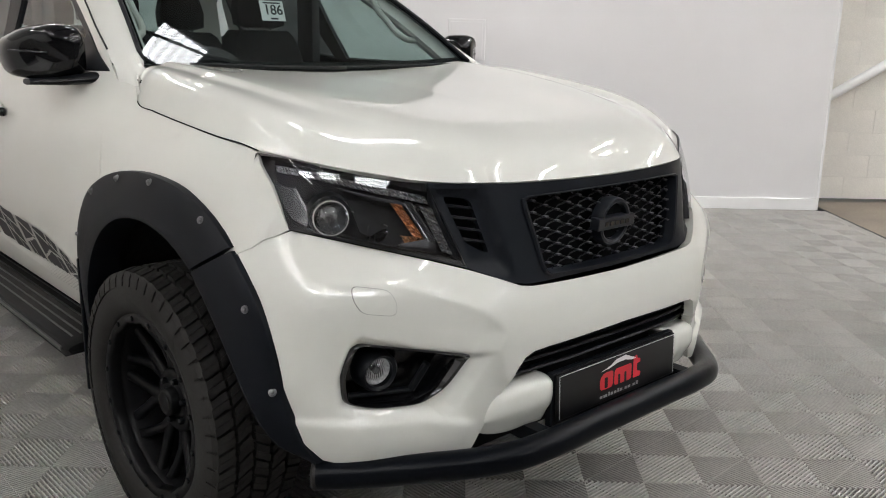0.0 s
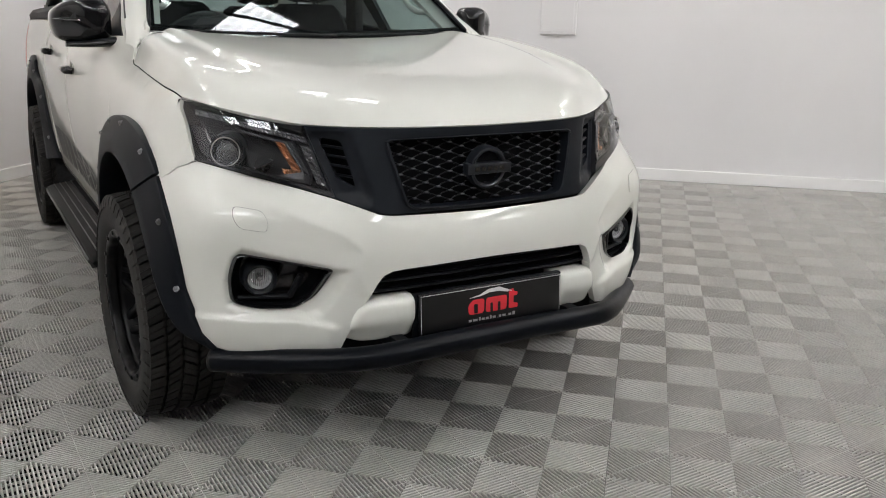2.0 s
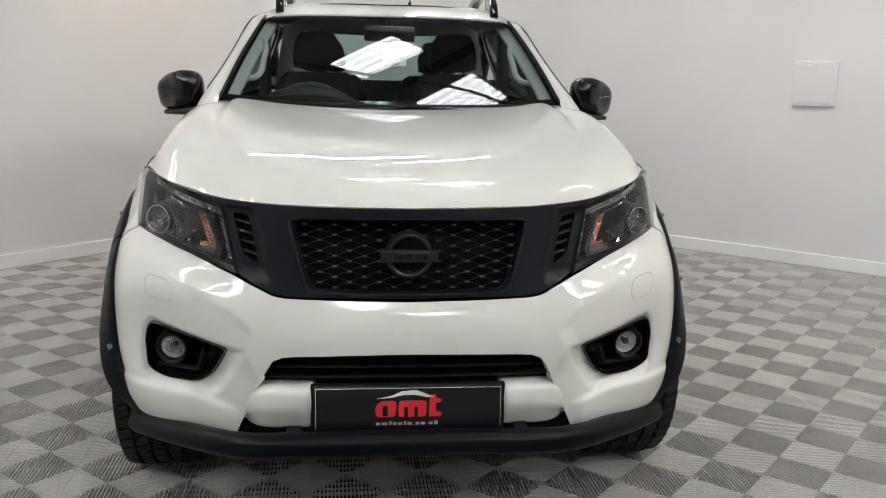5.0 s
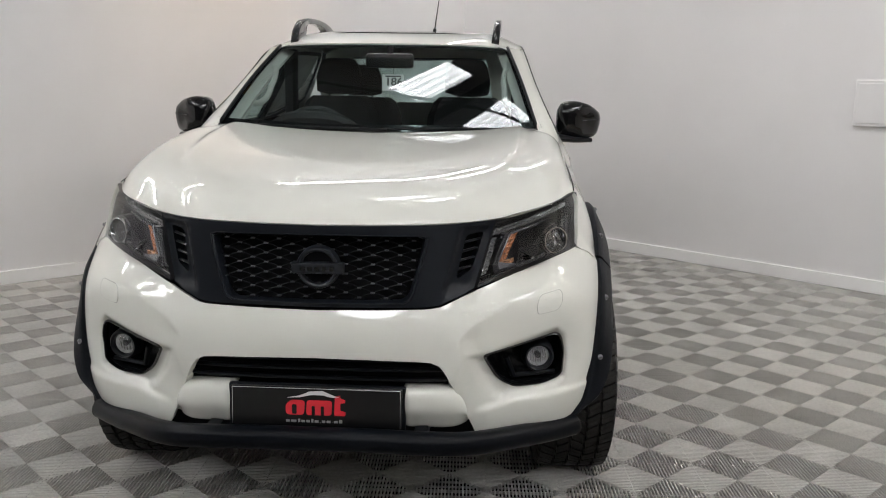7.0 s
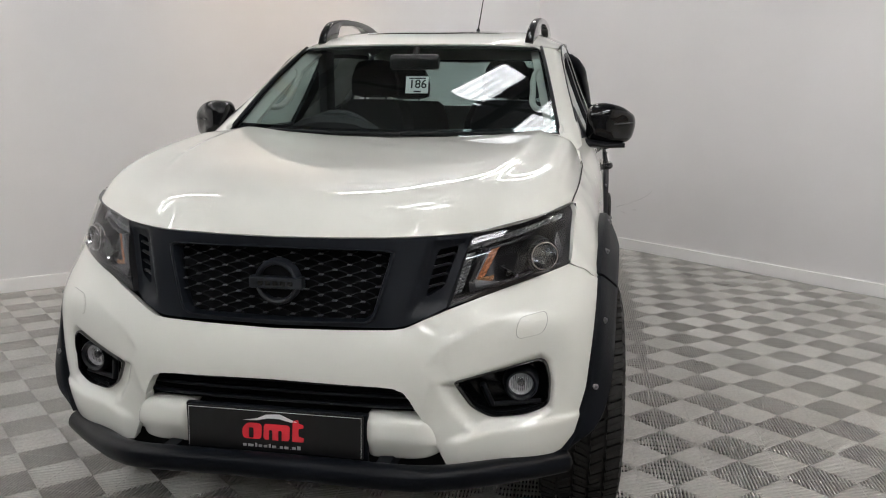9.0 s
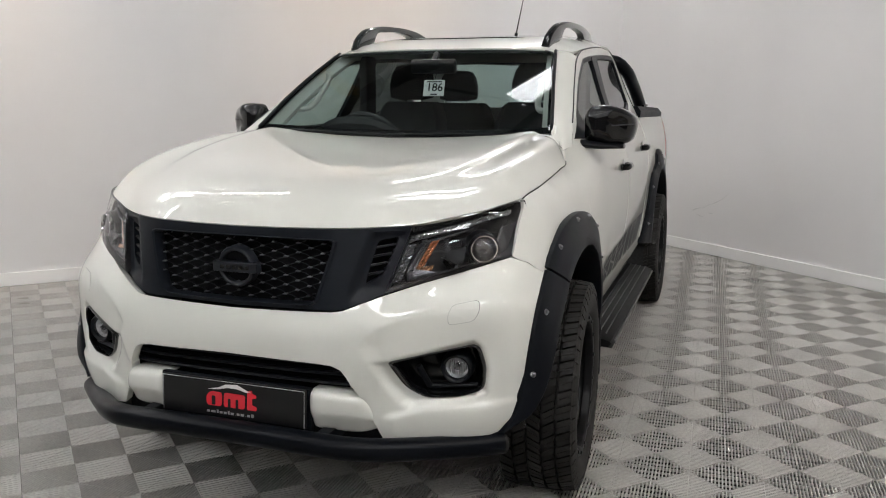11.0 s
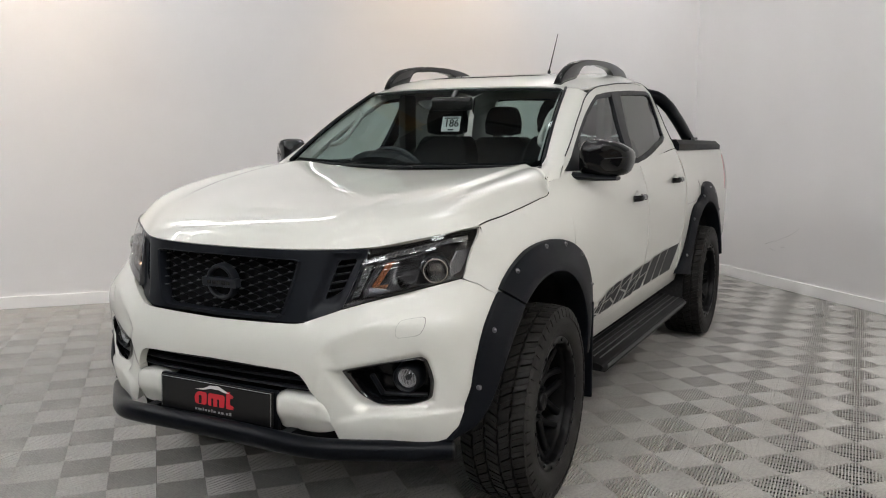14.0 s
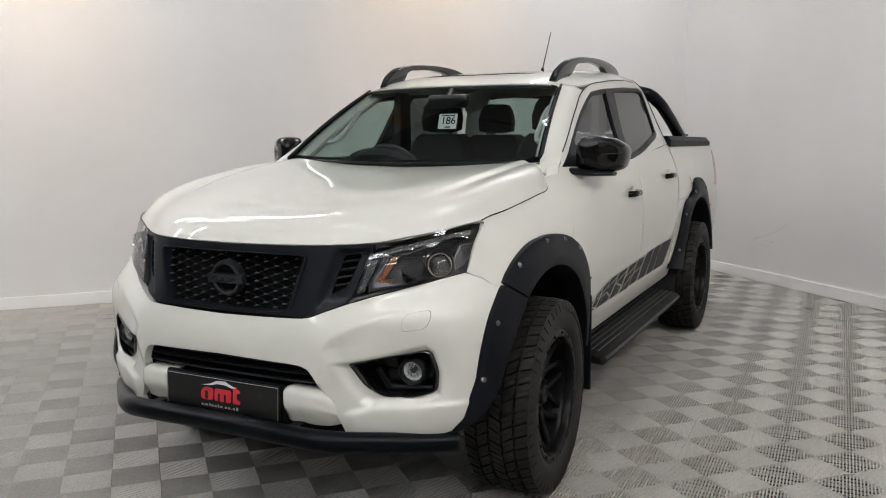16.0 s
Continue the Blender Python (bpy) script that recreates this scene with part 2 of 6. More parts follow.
def tube(bm, pts, r, n=12, cap=True, flat=1.0):
    """A round bar along the points, with the radius one number or one a point."""
    pts = [Vector(p) for p in pts]
    rows, side = [], None
    for i, p in enumerate(pts):
        t = (pts[min(i + 1, len(pts) - 1)] - pts[max(i - 1, 0)]).normalized()
        if side is None:
            side = t.cross(Vector((0, 0, 1)) if abs(t.z) < 0.9 else Vector((1, 0, 0))).normalized()
        side = (side - t * side.dot(t)).normalized()
        up = t.cross(side)
        k = r[i] if isinstance(r, (list, tuple)) else r
        rows.append([p + side * math.cos(a) * k + up * math.sin(a) * k * flat for a in [2 * math.pi * j / n for j in range(n)]])
    vs = grid(bm, rows, loop=True)
    if cap:
        bm.faces.new(vs[0][::-1])
        bm.faces.new(vs[-1])
    bmesh.ops.recalc_face_normals(bm, faces=bm.faces[:])


def revolve(bm, profile, axis="x", n=48, m=None):
    """A turned shape: profile of (along the axis, radius)."""
    rows = []
    for a, r in profile:
        ring = []
        for j in range(n):
            w = 2 * math.pi * j / n
            c = Vector((a, r * math.cos(w), r * math.sin(w)))
            if axis == "y":
                c = Vector((r * math.cos(w), a, r * math.sin(w)))
            if axis == "z":
                c = Vector((r * math.cos(w), r * math.sin(w), a))
            ring.append(m @ c if m is not None else c)
        rows.append(ring)
    return grid(bm, rows, loop=True)


def disc_close(bm, ring):
    bm.faces.new(ring)


def steps(a, b, d):
    return list(np.arange(a + d, b, d))


def lettering(name, text, size, m, mat, parent, label="", weight=0.0):
    """Raised letters in the built-in font, as a mesh."""
    c = bpy.data.curves.new(name, "FONT")
    c.body, c.size, c.extrude, c.align_x, c.align_y, c.offset = text, size, 0.0006, "CENTER", "CENTER", weight
    tmp = bpy.data.objects.new(name, c)
    scene.collection.objects.link(tmp)
    me = bpy.data.meshes.new_from_object(tmp)
    bpy.data.objects.remove(tmp)
    me.transform(m)
    me.materials.clear()
    me.materials.append(mat)
    ob = new(name, me)
    ob.parent = parent
    if label:
        ob["label"] = label
    return ob

# ---- the room ----
def slab(name, lo, hi, mat, label="", kind="structure", bevel=0.0):
    bm = bmesh.new()
    brick_of(bm, lo, hi)
    ob = part(name, bm, mat, None, "", smooth=False, bevel=bevel)
    ob.matrix_world = ROOM
    return tagged(ob, label, "", "", kind)


CEIL = 4.6
slab("ground", (-40, -40, -0.3), (40, 40, -0.03), CONCRETE, "worn tan concrete ground slab")
slab("floor", (-0.1, -0.1, -0.03), (12.4, 7.72, -0.0135), SUBFLOOR_SHADE, "subfloor under ribbed grey tiles, blackened for the shade in their slots")
WALL_TOP = 2.95
slab("wall_left", (-0.15, -0.15, 0), (15, 0, WALL_TOP), WALL_PAINT, "pale grey painted showroom wall")
# upper bands are unseen, added grey to dim what the bonnet reflects
slab("wall_upper_left", (-0.15, -0.15, WALL_TOP), (15, -0.03, CEIL), UPPER_GREY, "unseen grey band over the showroom wall, added to dim reflections")
slab("wall_upper_right", (-0.15, -0.03, WALL_TOP), (-0.03, 7.64, CEIL), UPPER_GREY, "unseen grey band over the showroom wall, added to dim reflections")
slab("wall_right", (-0.15, 0, 0), (0, 7.64, WALL_TOP), WALL_PAINT, "pale grey painted showroom wall with a free end")
# unseen walls added to close the hall, dark so gloss parts reflect little
slab("wall_far", (15, -0.15, 0), (15.15, 19.2, CEIL), HALL_GREY, "unseen wall closing the hall, dark to dim reflections")
slab("wall_behind", (-0.8, 19, 0), (15, 19.15, CEIL), HALL_GREY, "unseen wall closing the hall, dark to dim reflections")
slab("baseboard", (0, 0, 0), (15, 0.018, 0.105), SKIRT_PAINT, "white gloss skirting board", bevel=0.004)
slab("baseboard", (0, 0.018, 0), (0.018, 7.64, 0.105), SKIRT_PAINT, "white gloss skirting board", bevel=0.004)
slab("trim", (-0.152, 7.64, 0), (0.004, 7.662, WALL_TOP), SKIRT_PAINT, "white wall end trim")
slab("trim", (-0.2, 7.72, -0.03), (12.4, 7.742, 0.0), BLACK_SATIN, "black floor edging strip")

# blockwork beyond the wall's end: courses of painted blocks
backing = slab("wall_block", (-0.85, 2.0, 0), (-0.66, 19, CEIL), BLOCK_PAINT, "painted blockwork wall with recessed joints")
bm = bmesh.new()
brick_of(bm, (0, 0.003, 0.003), (0.007, 0.437, 0.212))
block_mesh = as_mesh("block", bm, BLOCK_PAINT, False)
for row in range(14):
    for col in range(14):
        ob = new("block", block_mesh)
        ob.parent = backing
        ob.location = (-0.6605, 6.4 + col * 0.44 + (0.22 if row % 2 else 0), row * 0.215)

# sloping handrail on the blockwork
bm = bmesh.new()
tube(bm, [(-0.58, 7.0, 0.44), (-0.58, 12.5, 3.83)], 0.045, 14)
rail = part("handrail", bm, SKIRT_PAINT)
rail.matrix_world = ROOM
tagged(rail, "white painted sloping handrail fixed to a blockwork wall", "handrail")
for y in (7.6, 9.6, 11.6):
    bm = bmesh.new()
    brick_of(bm, (-0.66, y - 0.02, 0.44 + (y - 7) * 0.616 - 0.05), (-0.56, y + 0.02, 0.44 + (y - 7) * 0.616 + 0.0))
    part("bracket", bm, SKIRT_PAINT, rail)

# blank plate on the wall
bm = bmesh.new()
brick_of(bm, (0.0, 4.275, 1.275), (0.022, 4.60, 1.625))
wall_plate = part("access_panel", bm, WALL_PAINT, None, smooth=False, bevel=0.006)
wall_plate.matrix_world = ROOM
tagged(wall_plate, "pale square access panel fixed flush on the wall", "access panel")
bm = bmesh.new()
brick_of(bm, (0.0221, 4.30, 1.30), (0.027, 4.575, 1.60))
part("cover", bm, WALL_PAINT, wall_plate, smooth=False, bevel=0.003)

# faint scuffs left on the wall
SCUFF = material("grey_scuff", (0.71, 0.695, 0.695), 0.8, grain=0.3, grain_size=60)
random.seed(9)
for y, z, ln, a in ((1.25, .42, .16, 20), (1.38, .46, .12, 28), (1.52, .52, .20, 24), (1.30, .36, .09, -10), (1.62, .58, .08, 40), (1.44, .40, .07, 5)):
    bm = bmesh.new()
    pts = [(0.0022, y + ln * (t - .5) * math.cos(radians(a)), z + ln * (t - .5) * math.sin(radians(a)) + random.uniform(-.004, .004)) for t in np.linspace(0, 1, 7)]
    wd = [.0008, .003, .0045, .004, .005, .003, .0008]
    grid(bm, [[Vector(p) + Vector((0, 0, s * q)) for s in (-1, 1)] for p, q in zip(pts, wd)])
    face_out(bm, lambda c: Vector((1, 0, 0)))
    ob = part("scuff", bm, SCUFF, None, smooth=False)
    ob.matrix_world = ROOM
    tagged(ob, "faint grey scuff mark on the white wall", "scuff mark", "scuffs on the wall")

# ceiling: pale profiled sheet with translucent panels let in
PANELS = [(3.38, 4.08, 3.08, 3.45), (3.38, 4.08, 3.98, 4.5)]
# rows further off, their number chosen for the light they give
PANELS += [(x, x + .95, y, y + 1.25) for x in (3.0, 6.5, 10.3) for y in (8.5, 10.5, 14.1)]
PANELS += [(10.3, 11.25, y, y + 1.25) for y in (0.9, 2.6, 4.6)]
bm = bmesh.new()
strips = [(3.0, 4.08), (6.5, 7.45), (10.3, 11.25)]
x_last = -0.9
for a, b in strips:
    brick_of(bm, (x_last, -0.2, CEIL), (a, 19.2, CEIL + 0.1))
    y_last = -0.2
    for p in sorted((q for q in PANELS if a - .1 < q[0] < b), key=lambda q: q[2]):
        brick_of(bm, (a, y_last, CEIL), (b, p[2], CEIL + 0.1))
        for x0, x1 in ((a, p[0]), (p[1], b)):
            if x1 - x0 > .02:
                brick_of(bm, (x0, p[2], CEIL), (x1, p[3], CEIL + 0.1))
        y_last = p[3]
    brick_of(bm, (a, y_last, CEIL), (b, 19.2, CEIL + 0.1))
    x_last = b
brick_of(bm, (x_last, -0.2, CEIL), (15.2, 19.2, CEIL + 0.1))
roof = part("ceiling", bm, ROOF_SHEET, None, smooth=False)
roof.matrix_world = ROOM
tagged(roof, "pale grey profiled roof sheet with translucent panels", "", "", "structure")

# ---- the truck: surfaces ----
FRONT_X = (0, 0.2, 0.38, 0.5, 0.62, 0.74, 0.82, 0.87, 0.90)
FRONT_Z = (0.38, 0.45, 0.53, 0.60, 0.70, 0.78, 0.86, 0.92, 0.99)
FRONT_Y = (
    (-0.925, -0.925, -0.91, -0.875, -0.81, -0.73, -0.655, -0.59, -0.53),
    (-0.94, -0.94, -0.93, -0.90, -0.835, -0.765, -0.69, -0.62, -0.55),
    (-0.95, -0.948, -0.94, -0.907, -0.85, -0.785, -0.715, -0.645, -0.56),
    (-0.965, -0.963, -0.95, -0.908, -0.838, -0.768, -0.72, -0.67, -0.58),
    (-0.98, -0.978, -0.957, -0.922, -0.855, -0.778, -0.725, -0.678, -0.585),
    (-0.978, -0.975, -0.957, -0.918, -0.862, -0.79, -0.735, -0.665, -0.575),
    (-0.952, -0.95, -0.937, -0.888, -0.842, -0.785, -0.715, -0.63, -0.54),
    (-0.935, -0.933, -0.905, -0.852, -0.775, -0.705, -0.640, -0.565, -0.465),
    (-0.92, -0.918, -0.88, -0.80, -0.72, -0.655, -0.575, -0.49, -0.41),
)


def eased(us, vs, table, du, dv, soft, sym):
    """A table of heights drawn out fine and eased, as (lowest u, lowest v, step u, step v, values)."""
    us, vs, w = list(us), list(vs), [list(r) for r in table]
    for r in w:
        r.append(2 * r[-1] - r[-2])
        if not sym:
            r.insert(0, 2 * r[0] - r[1])
    w = [[2 * a - b for a, b in zip(w[0], w[1])]] + w + [[2 * a - b for a, b in zip(w[-1], w[-2])]]
    vs = [2 * vs[0] - vs[1]] + vs + [2 * vs[-1] - vs[-2]]
    us = us + [2 * us[-1] - us[-2]] if sym else [2 * us[0] - us[1]] + us + [2 * us[-1] - us[-2]]
    gu, gv = np.arange(us[0], us[-1] + du / 2, du), np.arange(vs[0], vs[-1] + dv / 2, dv)
    rows = np.array([[hermite(us, r, u) for u in gu] for r in w])
    g = np.array([[hermite(vs, rows[:, i], v) for i in range(len(gu))] for v in gv])
    for axis, d in ((0, dv), (1, du)):
        n = int(round(3 * soft / d))
        k = np.exp(-0.5 * (np.arange(-n, n + 1) * d / soft) ** 2)
        k /= k.sum()
        pad = [(n, n) if a == axis else (0, 0) for a in (0, 1)]
        p = np.pad(g, pad, mode="reflect", reflect_type="odd")
        if sym and axis == 1:
            p[:, :n] = g[:, n:0:-1]
        g = np.apply_along_axis(lambda r: np.convolve(r, k, "valid"), axis, p)
    return us[0], vs[0], du, dv, g


def eased_at(field, u, v):
    """The height of an eased table, smooth between its points."""
    u0, v0, du, dv, g = field
    a, b = (u - u0) / du, (v - v0) / dv
    i, j = min(max(int(a), 1), g.shape[1] - 3), min(max(int(b), 1), g.shape[0] - 3)
    a, b = a - i, b - j

    def four(t):
        return np.array(((-t + 2 * t * t - t ** 3) / 2, (2 - 5 * t * t + 3 * t ** 3) / 2, (t + 4 * t * t - 3 * t ** 3) / 2, (t ** 3 - t * t) / 2))
    return float(four(b) @ g[j - 1:j + 3, i - 1:i + 3] @ four(a))


FRONT_FIELD = eased(FRONT_X, FRONT_Z, FRONT_Y, .015, .015, .030, True)


# outline of the scooped pocket round a fog lamp
POCKET = np.array([(.450, .695), (.503, .700), (.635, .730), (.738, .757), (.764, .729), (.782, .648), (.776, .568), (.746, .551), (.658, .545), (.565, .529), (.527, .550), (.481, .615)])


def into_pocket(x, z):
    """How far a place lies within the pocket's outline."""
    if not (.44 < x < .79 and .52 < z < .765):
        return 0.0
    p, a, b = np.array((x, z)), POCKET, np.roll(POCKET, -1, 0)
    d = b - a
    t = np.clip(((p - a) * d).sum(1) / (d * d).sum(1), 0, 1)
    near = np.sqrt((((a + d * t[:, None]) - p) ** 2).sum(1)).min()
    cross = ((a[:, 1] > z) != (b[:, 1] > z)) & (x < d[:, 0] * (z - a[:, 1]) / np.where(d[:, 1] == 0, 1e-9, d[:, 1]) + a[:, 0])
    return near if cross.sum() % 2 else 0.0


def step(v):
    return 1 / (1 + math.exp(min(max(-v, -60), 60)))


def front_y(x, z):
    x = abs(x)
    y = eased_at(FRONT_FIELD, x, z)
    # the middle and the shelf under the headlamp stand proud, down to one crease that sweeps out from the intake
    line = np.interp(x, (.427, .45, .475, .51, .56, .60, .66, .727, .80), (.740, .772, .793, .811, .832, .851, .875, .899, .922))
    lamp = np.interp(x, (.483, .56, .65, .73, .80), (.890, .914, .939, .961, .980))
    inner = np.interp(z, (.60, .70, .74), (.412, .446, .427))
    under = max(0.0, line - z) / np.interp(x, (.43, .50, .70), (.042, .06, .10)) if x > .40 else 9.0
    beside = max(0.0, x - inner) / .05
    proud = max(0.0, 1 - min(under, beside)) ** 1.6
    tall = np.interp(x, (.43, .60, .74, .80), (.0145, .012, .006, 0))
    k = min(max((x - .38) / .12, 0), 1)
    k = k * k * (3 - 2 * k)
    mid = min(max((z - .72) / .16, 0), 1)
    mid = 1 - .75 * mid * mid * (3 - 2 * mid)
    shelf = min(max((z - line) / (lamp - line), 0), 1)
    shelf = 1 - .7 * shelf * shelf * (3 - 2 * shelf)
    y -= tall * proud * (mid + (shelf - mid) * k) * np.interp(z, (.55, .62), (0, 1))
    # pocket round the fog lamp
    d = min(1.0, into_pocket(x, z) / .028)
    y += 0.021 * d * d * (3 - 2 * d)
    # ledge under the fog lamps
    ledge = 0.541 - 0.035 * max(0.0, (0.60 - x) / 0.14)
    y -= 0.015 * step((ledge - z) / 0.0035) * np.interp(x, (.47, .52, .84, .90), (0, 1, 1, 0.4))
    return y


def on_bumper(off=0.0):
    return lambda x, z: Vector((x, front_y(x, z) + off, z))


SURR_X = (0, 0.2, 0.33, 0.42, 0.5, 0.56)


def surround_y(x, z):
    top = hermite(SURR_X, (-0.922, -0.912, -0.890, -0.855, -0.803, -0.757), abs(x))
    low = hermite(SURR_X, (-0.938, -0.938, -0.938, -0.908, -0.855, -0.82), abs(x))
    y = low + (top - low) * (z - 0.84) / 0.25
    # beyond a slanting edge it steps back towards the side vent
    d = abs(x) - np.interp(z, (.87, 1.08), (.372, .430))
    return y + np.interp(d, (-.002, .010, .075, .11), (0, .018, .018, .004)) * np.interp(z, (.872, .90, 1.062, 1.078), (0, 1, 1, 0))


SIDE_Y = (-0.60, -0.46, -0.2, 0.2, 0.55, 0.85, 1.2, 2.5, 4.2)
SIDE_Z = (0.40, 0.52, 0.62, 0.75, 0.90, 1.0, 1.08, 1.15, 1.22, 1.30, 1.40, 1.5, 1.6, 1.7, 1.8)
SIDE_X = (
    (0.80, 0.83, 0.84, 0.845, 0.843, 0.80, 0.785, 0.77, 0.75, 0.73, 0.70, 0.68, 0.66, 0.64, 0.62),
    (0.82, 0.86, 0.875, 0.885, 0.888, 0.868, 0.843, 0.815, 0.79, 0.76, 0.73, 0.70, 0.68, 0.66, 0.64),
    (0.82, 0.865, 0.885, 0.895, 0.90, 0.893, 0.874, 0.838, 0.778, 0.75, 0.73, 0.70, 0.68, 0.66, 0.64),
    (0.82, 0.868, 0.888, 0.898, 0.905, 0.90, 0.888, 0.866, 0.816, 0.782, 0.745, 0.72, 0.69, 0.67, 0.65),
    (0.82, 0.868, 0.888, 0.898, 0.905, 0.905, 0.900, 0.89, 0.868, 0.826, 0.768, 0.726, 0.690, 0.660, 0.63),
    (0.82, 0.868, 0.888, 0.898, 0.905, 0.905, 0.901, 0.891, 0.871, 0.834, 0.780, 0.735, 0.697, 0.664, 0.634),
    (0.82, 0.868, 0.888, 0.898, 0.905, 0.906, 0.902, 0.893, 0.873, 0.842, 0.793, 0.748, 0.711, 0.675, 0.64),
    (0.82, 0.868, 0.888, 0.898, 0.905, 0.907, 0.905, 0.898, 0.880, 0.850, 0.802, 0.756, 0.716, 0.679, 0.642),
    (0.82, 0.860, 0.875, 0.885, 0.890, 0.892, 0.89, 0.883, 0.870, 0.85, 0.81, 0.77, 0.73, 0.69, 0.65),
)


SIDE_FIELD = eased(SIDE_Y, SIDE_Z, list(zip(*SIDE_X)), .03, .02, .030, False)


def side_x(y, z):
    return eased_at(SIDE_FIELD, y, z)


def on_side(off=0.0):
    return lambda y, z: Vector((side_x(y, z) + off, y, z))


AXLE_F, AXLE_R, HUB_Z = -0.08, 3.14, 0.40
truck = new("pickup_truck")
truck.empty_display_size = 0.3
tagged(truck, "pearl white double-cab pickup truck with black trim", "pickup truck")


def both(name, make, mat, parent=None, label="", **kw):
    """A part on the car's left and its mirror image on the right."""
    out = []
    for k in (1, -1):
        bm = make()
        face_out(bm, lambda c: Vector((1, 0, 0)) if abs(c.x) > 0.6 else Vector((0.5, -1, 0.3)))
        if k < 0:
            flipped(bm)
        out.append(part(name, bm, mat, parent or truck, label, **kw))
    return out


# bonnet: sections from the front lip back to the windscreen, each from the middle to the edge
H0 = [(0, -.925, 1.087), (.2, -.915, 1.089), (.37, -.879, 1.091), (.535, -.774, 1.095), (.717, -.630, 1.131), (.799, -.466, 1.154)]
H1 = [(0, -.895, 1.132), (.2, -.883, 1.135), (.39, -.836, 1.143), (.570, -.704, 1.153), (.757, -.528, 1.180), (.802, -.412, 1.162)]
H2 = [(0, -.77, 1.180), (.2, -.755, 1.183), (.42, -.70, 1.194), (.60, -.575, 1.202), (.758, -.40, 1.230), (.808, -.28, 1.172)]
H3 = [(0, -.5, 1.226), (.22, -.48, 1.230), (.45, -.42, 1.244), (.63, -.32, 1.252), (.770, -.2, 1.270), (.812, -.12, 1.188)]
H4 = [(0, -.15, 1.262), (.22, -.13, 1.267), (.46, -.08, 1.280), (.65, -.02, 1.293), (.782, .05, 1.302), (.813, .08, 1.210)]
H5 = [(0, .13, 1.287), (.22, .14, 1.291), (.47, .17, 1.302), (.66, .19, 1.317), (.766, .20, 1.326), (.810, .2, 1.226)]
H6 = [(0, .36, 1.302), (.22, .37, 1.306), (.47, .385, 1.317), (.64, .365, 1.328), (.72, .328, 1.326), (.772, .285, 1.292)]


def crease(c):
    """The raised middle of the bonnet falls off along a crease that fades towards the nose."""
    xr = np.interp(c.y, (-.72, -.592, -.467, -.27, 0, .35), (.40, .514, .565, .61, .64, .655))
    k = min(max((c.y + 0.72) / 0.75, 0), 1)
    w = 0.016 * k * k * (3 - 2 * k)
    d = abs(c.x) - xr
    return w / (1 + math.exp(d / 0.0068)) * math.exp(-max(-d, 0) / .25)


bm = bmesh.new()
rows = loft([H0, H1, H2, H3, H4, H5, H6], 80, 70)
for turn in range(48):
    old = [[c.copy() for c in r] for r in rows]
    for j in range(1, len(rows) - 1):
        for i in range(len(rows[0]) - 1):
            left = old[j][i - 1] if i else Vector((-old[j][1].x, old[j][1].y, old[j][1].z))
            rows[j][i] = old[j][i] * .5 + (left + old[j][i + 1] + old[j - 1][i] + old[j + 1][i]) * .125
        rows[j][0].x = 0
for r in rows:
    for c in r:
        c.z += crease(c)
grid(bm, rows)
face_out(bm, lambda c: Vector((0, -0.3, 1)))
mirrored(bm)
part("bonnet", bm, PAINT, truck, "pearl white bonnet with pressed ridges", solid=0.012, edge=50)
for k in (1, -1):
    bm = bmesh.new()
    tube(bm, [(r[-1].x + .003, r[-1].y, r[-1].z + .0005) for r in rows[:-5]], .0017, 6)
    part("shut_line", bm if k > 0 else flipped(bm), BLACK_DEEP, truck, "dark gap between bonnet and wing", edge=100)

# front bumper skin
half = [(0, .833), (.2, .837), (.34, .842), (.373, .847), (.42, .866), (.483, .890), (.56, .914), (.65, .939), (.73, .961), (.800, .980), (.848, .957), (.888, .918),
        (.887, .86), (.883, .80), (.878, .74), (.872, .68), (.866, .62), (.858, .56), (.850, .532), (.835, .48), (.800, .437), (.74, .418), (.62, .421), (.484, .440), (.45, .515), (.416, .592), (.39, .645), (.372, .670), (.345, .682), (.3, .686), (.15, .690), (0, .692)]
FOG = rounded([(.497, .692), (.62, .714), (.748, .735), (.766, .67), (.762, .58), (.70, .566), (.60, .566), (.545, .605)], 0.025, 4)


def bumper_sheet():
    return panel(half, [FOG], on_bumper(), steps(0, .9, .0075), steps(.4, 1.0, .0065))


bm = bumper_sheet()
face_out(bm, lambda c: Vector((0.4, -1, 0.1)))
mirrored(bm)
bumper = part("front_bumper", bm, PAINT, truck, "pearl white moulded front bumper", solid=0.03, edge=40)
bumper.modifiers["wall"].use_rim = True

# washer covers: shallow rounded lids
WASH = rounded([(.672, .803), (.668, .832), (.678, .862), (.746, .872), (.752, .842), (.738, .812)], 0.018, 5)
WASH_GAP = [(.708 + (x - .708) * 1.035, .842 + (z - .842) * 1.035) for x, z in WASH]
both("washer_gap", lambda: panel(WASH_GAP, [], on_bumper(-0.0015), steps(.66, .76, .02), steps(.79, .89, .02)), SHUT_GREY, bumper)
both("washer_cover", lambda: panel(WASH, [], on_bumper(-0.003), steps(.66, .76, .02), steps(.79, .89, .02)), PAINT, bumper, "flush white headlamp washer cover", solid=0.003)

# fog lamp bays
def fog_bay():
    bm = bmesh.new()
    rim = [Vector((x, front_y(x, z), z)) for x, z in FOG]
    mid = sum(rim, Vector()) / len(rim)
    rows = []
    for k, d in ((1.0, 0.002), (0.985, 0.006), (0.93, 0.012), (0.86, 0.040), (0.74, 0.062), (0.0, 0.066)):
        rows.append([mid + (c - mid) * k + Vector((-0.25, 1, 0)) * d for c in rim])
    grid(bm, rows, loop=True)
    return bm


